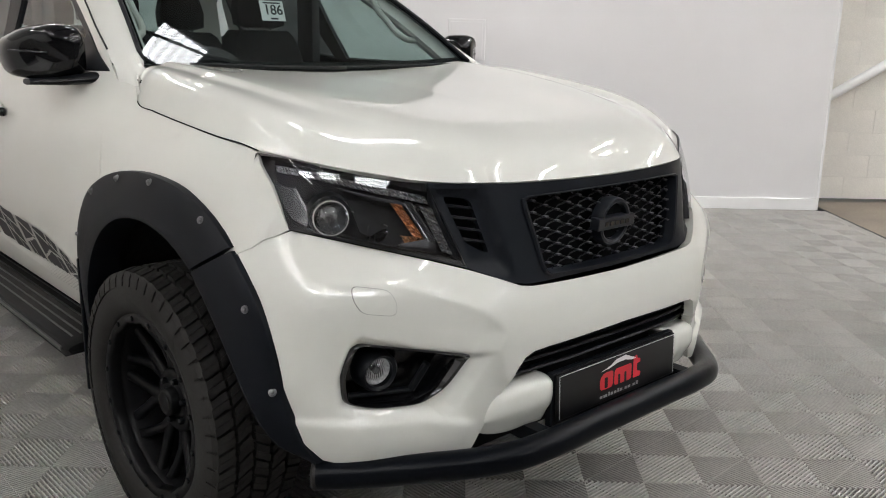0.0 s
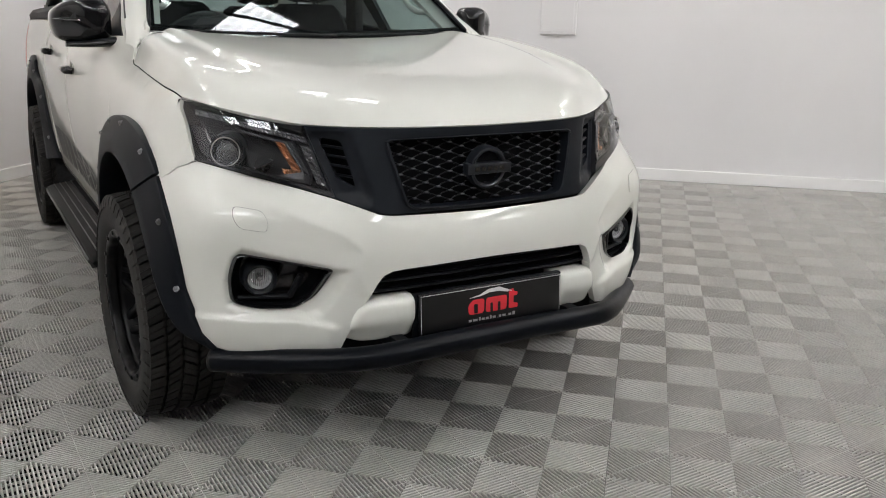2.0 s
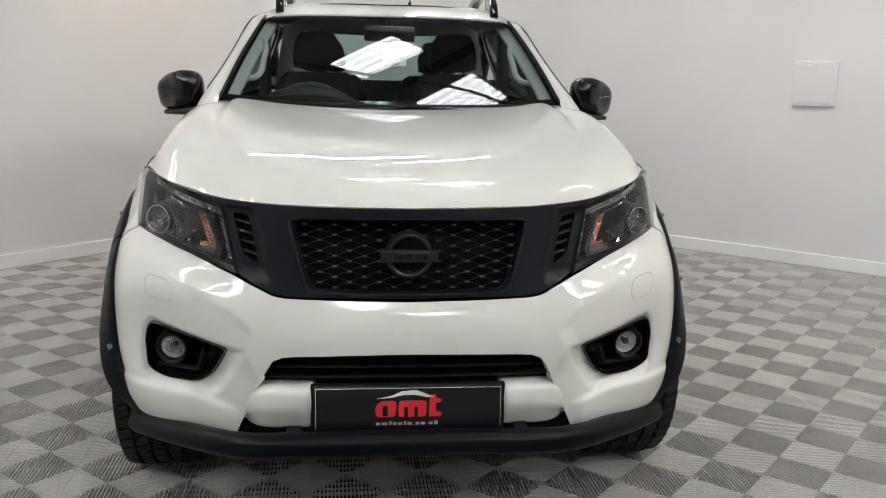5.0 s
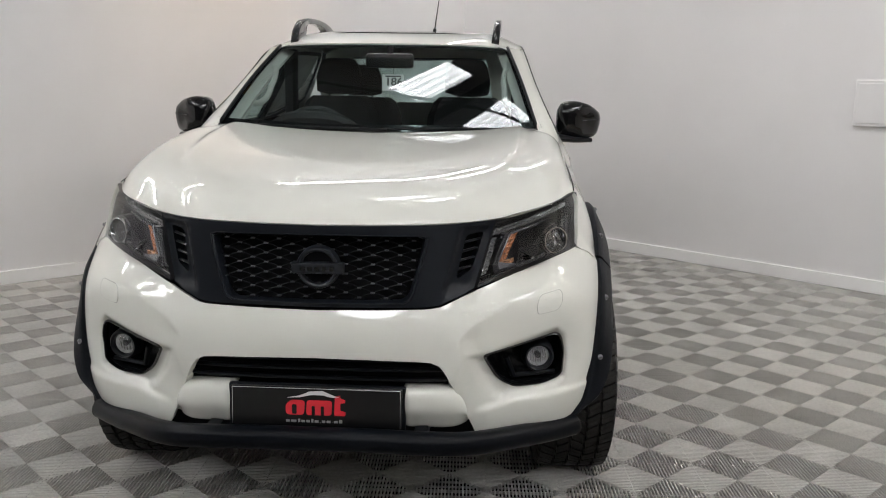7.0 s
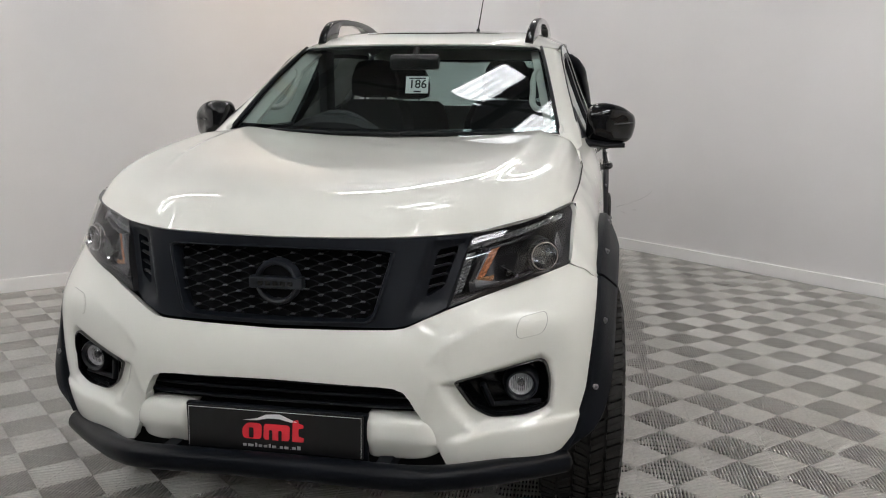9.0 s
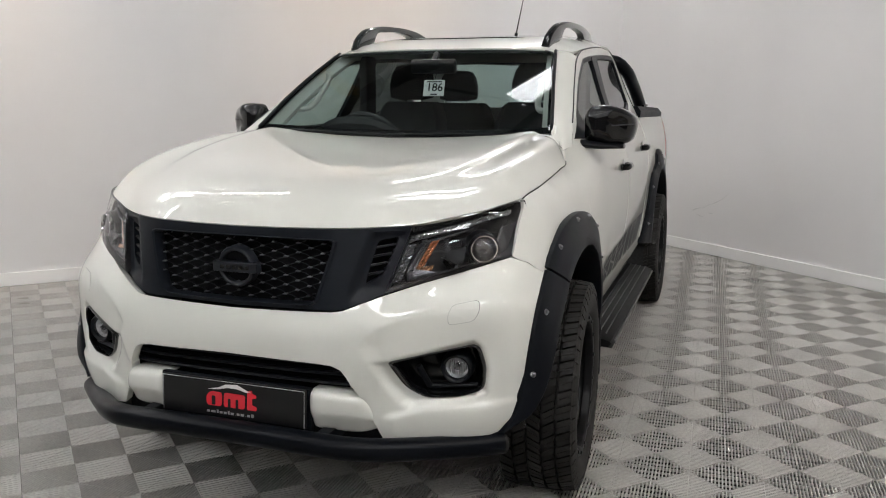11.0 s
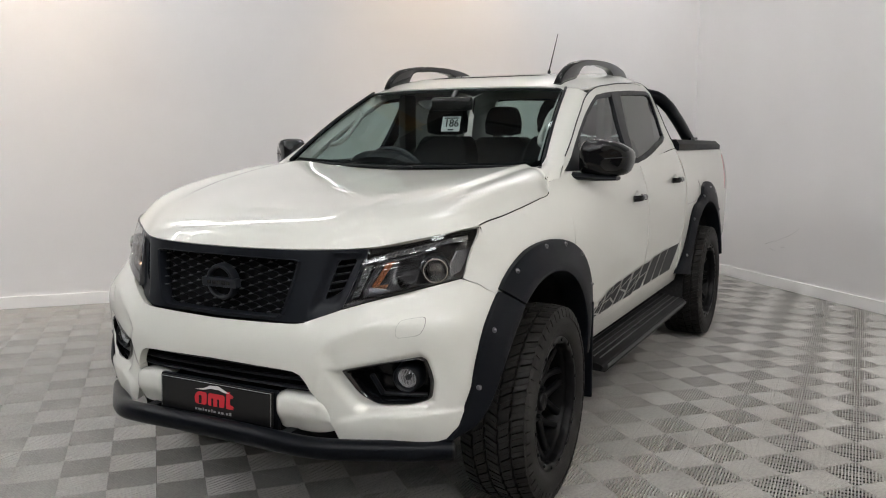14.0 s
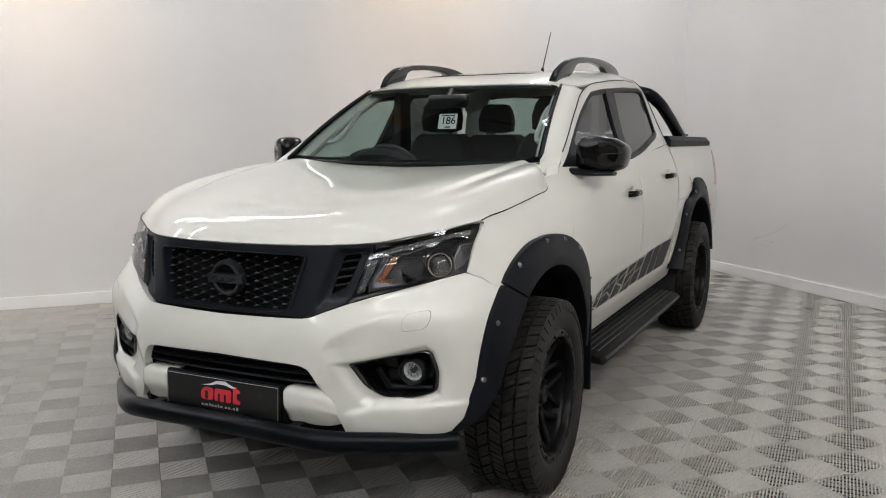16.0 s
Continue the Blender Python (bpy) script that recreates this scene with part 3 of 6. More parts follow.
def towards_front(bm):
    face_out(bm, lambda c: Vector((0.2, -1, 0.1)))
    return bm


for k in (1, -1):
    bm = towards_front(fog_bay())
    if k < 0:
        flipped(bm)
    bay = part("fog_lamp_bay", bm, BAY_BLACK, bumper, "gloss black fog lamp surround", edge=30)
    bm = bmesh.new()
    rim = [Vector((x, front_y(x, z) - .001, z)) for x, z in FOG]
    mid = sum(rim, Vector()) / len(rim)
    grid(bm, [[mid + (c - mid) * q + Vector((0, d, 0)) for c in rim] for q, d in ((1.012, .006), (1.004, -.005), (.985, -.010), (.955, -.011), (.925, -.006), (.90, .006), (.885, .02))], loop=True)
    towards_front(bm)
    part("bay_rim", bm if k > 0 else flipped(bm), BAY_GLOSS, bay, edge=60)
    # lamp
    m = Matrix.Translation((0.680 * k, -0.778, 0.652)) @ pose(0, 0, 0, 4, 0, 8 * k)
    bm = bmesh.new()
    vs = revolve(bm, [(0.04, 0.054), (-0.006, 0.050), (-0.014, 0.044), (-0.008, 0.037), (0.004, 0.035)], "y", 32, m)
    part("fog_lamp_housing", bm, BLACK_SATIN, bumper)
    bm = bmesh.new()
    vs = revolve(bm, [(0.002, 0.036), (0.02, 0.032), (0.032, 0.02), (0.036, 0.006)], "y", 28, m)
    disc_close(bm, vs[-1])
    face_out(bm, lambda c: Vector((0, -1, 0)))
    part("fog_reflector", bm, FOG_SILVER, bumper, "chrome fog lamp reflector")
    bm = bmesh.new()
    vs = revolve(bm, [(0.03, 0.008), (0.006, 0.010), (0.002, 0.007)], "y", 14, m)
    disc_close(bm, vs[-1])
    part("fog_bulb_shield", bm, LAMP_GREY, bumper)
    # upright flutes across the reflector
    bm = bmesh.new()
    for q in range(-5, 6):
        h = math.sqrt(max(.030 ** 2 - (q * .0055) ** 2, 0)) * .9
        tube(bm, [m @ Vector((q * .0055, .012 + .0, -h)), m @ Vector((q * .0055, .020, 0)), m @ Vector((q * .0055, .012, h))], .0012, 5)
    part("reflector_flutes", bm, CHROME, bumper)
    bm = bmesh.new()
    vs = revolve(bm, [(-0.004, 0.036), (-0.010, 0.032), (-0.016, 0.02), (-0.019, 0.006)], "y", 28, m)
    disc_close(bm, vs[-1])
    face_out(bm, lambda c: Vector((0, -1, 0)))
    part("fog_lens", bm, LENS, bumper, "clear round fog lamp lens")
    # shelf that runs from the lamp towards the middle
    bm = bmesh.new()
    for a, b, w in (((.60, -.805, .595), (.735, -.735, .590), 0.008), ((.60, -.805, .595), (.575, -.835, .665), 0.010)):
        tube(bm, [Vector((a[0] * k, a[1], a[2])), Vector((b[0] * k, b[1], b[2]))], w, 8)
    part("bay_rib", bm, BLACK_SATIN, bumper)

# lower grille and pads
bm = panel([(-.47, .40), (.47, .40), (.44, .60), (.38, .70), (-.38, .70), (-.44, .60)], [], on_bumper(0.075), steps(-.47, .47, .05), steps(.4, .7, .05))
face_out(bm, lambda c: Vector((0, -1, 0)))
lower = part("lower_grille", bm, BLACK_DEEP, truck, "black lower air intake")
for z, w in ((0.644, 0.41), (0.612, 0.425), (0.675, 0.38)):
    bm = bmesh.new()
    pts = [(x, front_y(x, z) + 0.045, z) for x in np.linspace(-w, w, 17)]
    tube(bm, pts, 0.013, 8, flat=0.45)
    part("grille_bar", bm, BLACK_SATIN, lower)


def pad():
    """White moulded block beside the number plate."""
    bm = bmesh.new()
    secs = []
    for x, zt, zb, d in ((.262, .582, .476, .0), (.268, .590, .470, -.022), (.33, .591, .466, -.024), (.39, .588, .462, -.022), (.425, .578, .462, -.016), (.452, .545, .466, .0), (.468, .50, .47, .03)):
        y = front_y(x, 0.53) + d
        zc = (zt + zb) / 2
        secs.append([(x, y + 0.06, zt + .004), (x, y + .012, zt), (x, y, zt - .008), (x, y - .004, zt - .03), (x, y - .002, zc), (x, y + .018, zb + .022), (x, y + .03, zb), (x, y + .07, zb - .004)])
    rows = loft(secs, 20, 18)
    grid(bm, rows)
    bmesh.ops.holes_fill(bm, edges=[e for e in bm.edges if e.is_boundary], sides=0)
    return towards_front(bm)


for k in (1, -1):
    bm = pad()
    if k < 0:
        flipped(bm)
    part("bumper_pad", bm, PAINT, bumper, "white moulded block beside the plate", edge=55)

# number plate
bm = bmesh.new()
brick_of(bm, (-.272, -.975, .452), (.272, -.955, .60))
part("plate_backing", bm, BLACK_SATIN, truck, smooth=False, bevel=0.004)
tilt = Matrix.Translation((0, -0.984, 0.535)) @ pose(0, 0, 0, -3)
bm = bmesh.new()
brick_of(bm, (-.262, -.006, -.062), (.262, .006, .062), tilt)
plate = part("number_plate", bm, PLATE_BLACK, truck, "black dealer plate with red and white print", smooth=False, bevel=0.003)
# thin white lines along the plate's top and side edges
bm = bmesh.new()
for lo, hi in (((-.258, -.0066, .0568), (.258, -.006, .0582)), ((-.258, -.0066, -.0580), (-.257, -.006, .0568)), ((.257, -.0066, -.0580), (.258, -.006, .0568))):
    brick_of(bm, lo, hi, tilt)
part("plate_edge_lines", bm, PRINT_WHITE, plate, smooth=False)


def plate_print(name, outline, mat, depth=-.0072):
    bm = bmesh.new()
    f = bm.faces.new([bm.verts.new(tilt @ Vector((x, depth, z))) for x, z in outline])
    if f.normal.y > 0:
        f.normal_flip()
    face_out(bm, lambda c: Vector((0, -1, 0)))
    return part(name, bm, mat, plate, smooth=False)


# the mark as plain shapes: three red blocks under a white swoosh, over a white bar
plate_print("red_mark", rounded([(-.092, -.025), (-.036, -.025), (-.034, .022), (-.078, .022), (-.094, .005)], .012), PRINT_RED)
plate_print("red_mark", rounded([(-.030, -.025), (.048, -.025), (.050, .022), (-.028, .022)], .010), PRINT_RED)
plate_print("red_mark", rounded([(.056, -.025), (.090, -.025), (.092, -.012), (.075, -.008), (.075, .014), (.090, .016), (.09, .026), (.075, .030), (.075, .04), (.058, .036)], .004), PRINT_RED)
for x, z, w in ((-.066, -.008, .007), (-.008, -.012, .005), (.02, -.012, .005)):
    plate_print("mark_gap", rounded([(x - w, z - .014), (x + w, z - .014), (x + w, z + .016), (x - w, z + .016)], .004), PLATE_BLACK, -.0078)
plate_print("white_swoosh", [(-.092, .028), (-.05, .036), (-.02, .049), (.02, .052), (.05, .040), (.072, .032), (.05, .031), (.02, .038), (-.015, .038), (-.05, .030)], PRINT_WHITE)
for i, w in enumerate((.010, .015, .006, .010, .010, .006, .011, .002, .009, .011, .002, .010, .009)):
    x0 = (-.091, -.079, -.062, -.054, -.042, -.030, -.022, -.009, -.004, .007, .020, .025, .037)[i] * 1.27 + .024
    low, top = (-.048, -.0405) if i not in (2, 5, 12) else (-.048, -.037)
    top = top if w > .003 else -.0465
    plate_print("white_bar", [(x0, low), (x0 + w * 1.1, low), (x0 + w * 1.1, top), (x0, top)], PRINT_GREY)

# grille surround, mesh and badge
sur = [(0, 1.083), (.2, 1.085), (.37, 1.087), (.46, 1.089), (.533, 1.091), (.517, 1.03), (.500, .96), (.481, .893), (.42, .868), (.373, .849), (.34, .844), (.2, .839), (0, .835)]
OPENING = [(0, 1.054), (.17, 1.053), (.306, 1.052), (.322, 1.046), (.318, 1.02), (.296, .94), (.281, .885), (.272, .868), (.254, .857), (.15, .852), (0, .850)]
VENT = rounded([(.444, 1.050), (.498, 1.058), (.462, .945), (.415, .918)], 0.012, 3)
bm = panel([(0, 1.083)] + sur[1:-1] + [(0, .835)] + [(0, .850)] + OPENING[-2:0:-1] + [(0, 1.054)], [VENT], lambda x, z: Vector((x, surround_y(x, z), z)), steps(0, .36, .03) + steps(.36, .54, .008), steps(.84, 1.09, .014))
face_out(bm, lambda c: Vector((0.3, -1, 0.1)))
mirrored(bm)
surround = part("grille_surround", bm, SURROUND_BLACK, truck, "satin black grille surround", solid=0.035, edge=40)
# raised frame round the opening
bm = bmesh.new()
ring = [(x, z) for x, z in OPENING] + [(-x, z) for x, z in OPENING[-2:0:-1]]
rows = []
for k, d in ((1.045, -0.002), (1.03, -0.008), (1.005, -0.007), (0.985, 0.02), (0.985, 0.035)):
    rows.append([Vector((x * k, surround_y(x, z) + d, .953 + (z - .953) * (k if k > 1 else k))) for x, z in ring])
grid(bm, rows, loop=True)
face_out(bm, lambda c: Vector((0, -1, 0)))
part("grille_frame", bm, SURROUND_BLACK, surround, edge=30)
bm = panel([(-.33, .83), (.33, .83), (.34, 1.07), (-.34, 1.07)], [], lambda x, z: Vector((x, surround_y(x, z) + 0.055, z)), steps(-.33, .33, .06), ())
face_out(bm, lambda c: Vector((0, -1, 0)))
part("grille_backing", bm, BLACK_DEEP, surround)


def inside_opening(x, z):
    if not 0.852 < z < 1.053:
        return False
    w = np.interp(z, (.852, .868, .94, 1.02, 1.046, 1.053), (.25, .271, .295, .317, .321, .31))
    return abs(x) < w


mesh = bmesh.new()
nodes = bmesh.new()
CW, CH = 0.082, 0.0145
for j in range(-1, 16):
    for i in range(-5, 6):
        x0, z0 = i * CW + (CW / 2 if j % 2 else 0), .850 + j * CH
        for dx in (CW / 2, -CW / 2):
            a, b = (x0, z0), (x0 + dx, z0 + CH)
            if inside_opening(*a) or inside_opening(*b):
                t0 = 0.0 if inside_opening(*a) else 0.5
                t1 = 1.0 if inside_opening(*b) else 0.5
                pa = [(a[k] + (b[k] - a[k]) * t0) for k in (0, 1)]
                pb = [(a[k] + (b[k] - a[k]) * t1) for k in (0, 1)]
                tube(mesh, [(pa[0], surround_y(*pa) + .020, pa[1]), ((pa[0] + pb[0]) / 2, surround_y(*pa) + .027, (pa[1] + pb[1]) / 2), (pb[0], surround_y(*pb) + .020, pb[1])], 0.0018, 5, cap=False)
        if inside_opening(x0, z0):
            brick_of(nodes, (x0 - .006, surround_y(x0, z0) + .009, z0 - .0018), (x0 + .006, surround_y(x0, z0) + .022, z0 + .0018))
part("grille_mesh", mesh, BLACK_SATIN, surround, "black lattice grille")
tagged(part("lattice_stud", nodes, STUD, surround, smooth=False), "", "", "", "stuff")

bm = bmesh.new()
m = Matrix.Translation((0, -0.925, 0.957)) @ pose(0, 0, 0, 4)
revolve(bm, [(0.02, .066), (-.006, .066), (-.014, .063), (-.016, .057), (-.013, .052), (-.004, .050), (.02, .050)], "y", 48, m)
badge = part("badge", bm, BADGE_BLACK, surround, "satin black round badge")
bm = bmesh.new()
brick_of(bm, (-.079, -.020, -.0165), (.079, .01, .0165), m)
part("badge_bar", bm, BADGE_BLACK, badge, smooth=False, bevel=0.003)
bm = bmesh.new()
for i in range(5):
    brick_of(bm, (-.052 + i * .022, -.0212, -.006), (-.052 + i * .022 + .015, -.0195, .006), m)
part("badge_relief", bm, BLACK_GLOSS, badge, smooth=False)
bm = bmesh.new()
vs = revolve(bm, [(0.004, .052), (0.004, .01)], "y", 32, m)
disc_close(bm, vs[-1])
part("badge_disc", bm, BLACK_DEEP, badge)
# slats in the side vents
for k in (1, -1):
    bm = panel(rounded([(.43, 1.07), (.51, 1.075), (.475, .93), (.40, .905)], 0.01, 2), [], lambda x, z: Vector((x, surround_y(x, z) + .045, z)), (), ())
    face_out(bm, lambda c: Vector((0, -1, 0)))
    part("vent_backing", bm if k > 0 else flipped(bm), BLACK_DEEP, surround)
    for i in range(4):
        z = 1.030 - i * 0.027
        x0 = .436 - (1.05 - z) * .225
        x1 = .490 - (1.05 - z) * .30
        bm = bmesh.new()
        tube(bm, [(x0, surround_y(x0, z) + .008, z - .004), (x1, surround_y(x1, z) + .014, z + .004)], 0.007, 6, flat=0.6)
        part("vent_slat", bm if k > 0 else flipped(bm), BLACK_SATIN, surround)

# ---- headlamps ----
TOP = [(.535, -.778, 1.091), (.605, -.733, 1.107), (.675, -.683, 1.121), (.738, -.614, 1.135), (.811, -.470, 1.149)]
LOW = [(.481, -.868, .893), (.56, -.822, .917), (.65, -.760, .942), (.73, -.690, .964), (.806, -.604, .984)]


def lamp_sheet(depth, bulge, shrink=0.0, nu=24, nv=14):
    """The lamp's face between its upper and lower edge, set back by depth."""
    a, b = curve(LOW, nu), curve(TOP, nu)
    rows = []
    for j in range(nv + 1):
        t = shrink + (1 - 2 * shrink) * j / nv
        row = []
        for i in range(nu + 1):
            s = shrink * 0.5 + (1 - shrink) * i / nu
            k = min(int(s * nu), nu - 1)
            f = s * nu - k
            lo, hi = a[k].lerp(a[k + 1], f), b[k].lerp(b[k + 1], f)
            out = Vector((0.55, -0.8, 0.05)).lerp(Vector((0.95, -0.3, 0.05)), s)
            c = lo.lerp(hi, t) + out * (bulge * math.sin(math.pi * t) - depth)
            if s > 0.8:
                c += Vector((0.012, 0.045, 0)) * math.sin(math.pi * t) * ((s - 0.8) / 0.2) ** 2
            row.append(c)
        rows.append(row)
    return rows


def patch_on(face, outline, lift):
    """A raised plate of the given outline over a sheet of points."""
    nv, nu = len(face) - 1, len(face[0]) - 1
    top, low = [], []
    for s, t in outline:
        x, y = min(max(s, 0), 1) * nu, min(max(t, 0), 1) * nv
        i, j = min(int(x), nu - 1), min(int(y), nv - 1)
        c = face[j][i].lerp(face[j][i + 1], x - i).lerp(face[j + 1][i].lerp(face[j + 1][i + 1], x - i), y - j)
        low.append(c)
        top.append(c + Vector((0.6, -0.8, 0.05)) * lift)
    bm = bmesh.new()
    a, b = [bm.verts.new(c) for c in low], [bm.verts.new(c) for c in top]
    for i in range(len(a)):
        j = (i + 1) % len(a)
        bm.faces.new((a[i], a[j], b[j], b[i]))
    bm.faces.new(a[::-1])
    bm.faces.new(b)
    bmesh.ops.triangulate(bm, faces=[f for f in bm.faces if len(f.verts) > 4])
    bmesh.ops.recalc_face_normals(bm, faces=bm.faces[:])
    return bm


def facets(sheet, s0, s1, t0, t1, nu, nv, amp, lift, rise, lean=lambda v: 0.0):
    """A field of small facets over a sheet of points, each tilted its own way."""
    nt, ns = len(sheet) - 1, len(sheet[0]) - 1
    bm = bmesh.new()

    def at(u, v, h):
        x, y = min(max(u + lean(v), 0), 1) * ns, min(max(rise(u, v), 0), 1) * nt
        i, j = min(int(x), ns - 1), min(int(y), nt - 1)
        c = sheet[j][i].lerp(sheet[j][i + 1], x - i).lerp(sheet[j + 1][i].lerp(sheet[j + 1][i + 1], x - i), y - j)
        return c + Vector((0.6, -0.8, 0.05)) * h
    for i in range(nu):
        for j in range(nv):
            u, v, du, dv = s0 + (s1 - s0) * i / nu, t0 + (t1 - t0) * j / nv, (s1 - s0) / nu, (t1 - t0) / nv
            rim = [bm.verts.new(at(u + a * du, v + b * dv, lift + random.uniform(-amp, 0))) for a, b in ((0, 0), (1, 0), (1, 1), (0, 1))]
            top = bm.verts.new(at(u + random.uniform(.3, .7) * du, v + random.uniform(.3, .7) * dv, lift + amp * .4))
            for q in range(4):
                bm.faces.new((rim[q], rim[(q + 1) % 4], top))
    face_out(bm, lambda c: Vector((0.5, -1, 0.1)))
    return bm


def round_lamp(name, c, r, profile, mat, k, parent, label="", yaw=28, closed=True):
    m = Matrix.Translation((c[0] * k, c[1], c[2])) @ pose(0, 0, 0, 0, 0, yaw * k)
    bm = bmesh.new()
    vs = revolve(bm, [(a, q * r) for a, q in profile], "y", 36, m)
    if closed:
        disc_close(bm, vs[-1])
    face_out(bm, lambda w: Vector((0.3 * k, -1, 0.0)))
    return part(name, bm, mat, parent, label, edge=30)


random.seed(11)
for k in (1, -1):
    def side(bm):
        return bm if k > 0 else flipped(bm)
    back = lamp_sheet(0.075, 0.0)
    bm = bmesh.new()
    grid(bm, back)
    face = lamp_sheet(0.0, 0.0)
    # walls from the back to the lens edge
    for a, b in ((back[0], face[0]), (back[-1], face[-1]), ([r[0] for r in back], [r[0] for r in face]), ([r[-1] for r in back], [r[-1] for r in face])):
        grid(bm, [a, b])
    bmesh.ops.remove_doubles(bm, verts=bm.verts, dist=0.0005)
    face_out(bm, lambda c: Vector((0.4, -1, 0.0)))
    lamp = part("headlamp", side(bm), LAMP_DARK, truck, "black-bezel headlamp behind a clear lens", edge=40)
    bm = bmesh.new()
    grid(bm, lamp_sheet(-0.001, 0.006))
    face_out(bm, lambda c: Vector((0.4, -1, 0.0)))
    cover = part("headlamp_lens", side(bm), LENS, lamp, "clear headlamp lens")
    cover.modifiers.clear()
    turn = []
    for j in range(15):
        for i in range(25):
            s, t = i / 24, j / 14
            turn.append(Vector((k * (.50 + .42 * s * s), -.85 + .5 * s * s, .03 + .40 * t)).normalized())
    cover.data.normals_split_custom_set_from_vertices(turn)
    mid, fore = lamp_sheet(0.045, 0.0), lamp_sheet(0.03, 0.0)

    def piece(name, outline, mat, label="", sheet=mid, lift=0.012):
        return part(name, side(patch_on(sheet, outline, lift)), mat, lamp, label, smooth=False, bevel=0.002)
    piece("upper_bezel", [(0.05, .87), (.98, .91), (.985, .99), (.02, .99)], LAMP_DARK, lift=0.02)
    part("daylight_strip", side(facets(mid, .05, .84, .70, .80, 22, 2, .006, .012, lambda u, v: v + .055 * u)), LAMP_CLEAR, lamp, "clear faceted daytime light strip", smooth=False)
    part("daylight_strip", side(facets(mid, .84, .955, .74, .84, 7, 2, .008, .014, lambda u, v: v)), LAMP_BRIGHT, lamp, "silvered end of the daytime light strip", smooth=False)
    piece("swept_bezel", [(.15, .62), (.42, .63), (.60, .67), (.62, .70), (.40, .675), (.15, .675)], LAMP_SMOKE, "smoked swept bezel", lift=0.018)
    part("inner_strip", side(facets(mid, .005, .12, .10, .66, 3, 12, .004, .010, lambda u, v: v)), LAMP_CLEAR, lamp, "clear ribbed inner light strip", smooth=False)
    piece("lower_lip", [(.0, .0), (.97, .0), (.97, .04), (.5, .045), (.0, .06)], LAMP_GREY, "satin grey lower lip", lift=0.03)
    piece("indicator_frame", [(.125, .24), (.165, .23), (.205, .68), (.165, .68)], LAMP_DARK, "black indicator frame", lift=0.024)
    piece("indicator_frame", [(.165, .07), (.40, .045), (.39, .085), (.20, .115), (.165, .23), (.125, .24)], LAMP_DARK, "black indicator frame", lift=0.024)
    piece("frame_edge", [(.166, .25), (.182, .25), (.222, .66), (.207, .68)], LAMP_GREY, "satin grey edge of the indicator frame", lift=0.026)
    piece("frame_edge", [(.201, .117), (.39, .087), (.386, .105), (.214, .138), (.182, .25), (.166, .25)], LAMP_GREY, "satin grey edge of the indicator frame", lift=0.026)
    part("indicator", side(facets(fore, .195, .262, .24, .64, 2, 8, .004, .004, lambda u, v: v, lambda v: .10 * (v - .24))), AMBER, lamp, "amber indicator reflector", smooth=False)
    part("indicator_foot", side(facets(fore, .205, .345, .125, .25, 6, 3, .008, .004, lambda u, v: v - .25 * (u - .2))), AMBER_PALE, lamp, "pale amber indicator foot", smooth=False)
    piece("outer_reflector", [(.872, .20), (.93, .05), (.985, .12), (.985, .60), (.88, .56)], LAMP_SMOKE, "smoked outer reflector", fore, 0.006)
    piece("reflector_edge", [(.862, .20), (.876, .20), (.886, .565), (.870, .57)], LAMP_CLEAR, "bright edge of the outer reflector", fore, 0.009)
    bm = bmesh.new()
    m = Matrix.Translation((.640, -.722, .975)) @ pose(0, 0, 0, -4, 0, 30)
    rings = revolve(bm, [(-.002, .025), (.004, .022), (.016, .016), (.022, .007)], "y", 8, m)
    disc_close(bm, rings[-1])
    for v in bm.verts:
        v.co += Vector((random.uniform(-.003, .003), random.uniform(-.003, .003), random.uniform(-.003, .003)))
    face_out(bm, lambda c: Vector((0.4, -1, 0.0)))
    part("dipped_reflector", side(bm), CRYSTAL, lamp, "faceted dipped beam reflector", smooth=False)
    piece("reflector_frame", [(.40, .30), (.56, .10), (.62, .12), (.60, .40), (.585, .40), (.60, .15), (.565, .135), (.425, .31)], LAMP_DARK, "black angular reflector frame", lift=0.016)
    PROJ = (.724, -.652, 1.012)
    round_lamp("projector_shroud", PROJ, .050, [(.05, 1.05), (-.002, 1.0), (.0, .86)], LAMP_DARK, k, lamp, closed=False)
    round_lamp("projector_ring", PROJ, .0445, [(.03, 1.0), (-.010, 1.0), (-.017, .96), (-.017, .90), (-.008, .80), (.006, .77)], CHROME, k, lamp, "chrome projector ring", closed=False)
    round_lamp("projector_bowl", PROJ, .035, [(-.002, 1.0), (.014, .9), (.024, .6), (.026, .1)], CRYSTAL, k, lamp, "polished projector bowl")
    round_lamp("projector_lens", PROJ, .033, [(.02, 1.0), (-.004, .96), (-.014, .75), (-.02, .4), (-.022, .1)], LENS, k, lamp, "round projector lens")

# ---- wings ----
def arc(cy, cz, r, a0, a1, n):
    """Points on a wheel arch, the angle from the front over the top."""
    return [(cy - r * math.cos(radians(a)), cz + r * 1.02 * math.sin(radians(a))) for a in np.linspace(a0, a1, n)]


wing = [(-.464, 1.151), (-.412, 1.1595), (-.28, 1.1695), (-.12, 1.1855), (.08, 1.2075), (.17, 1.219), (.203, 1.226), (.222, 1.250), (.245, 1.272), (.30, 1.282), (.345, 1.283), (.318, 1.2), (.305, 1.0), (.305, .945)]
wing += arc(AXLE_F, .40, .605, 125, 48, 16) + [(-.490, .912), (-.504, .920), (-.541, .9385), (-.562, .958), (-.588, .9715), (-.602, .984), (-.574, 1.03), (-.535, 1.085), (-.49, 1.13)]

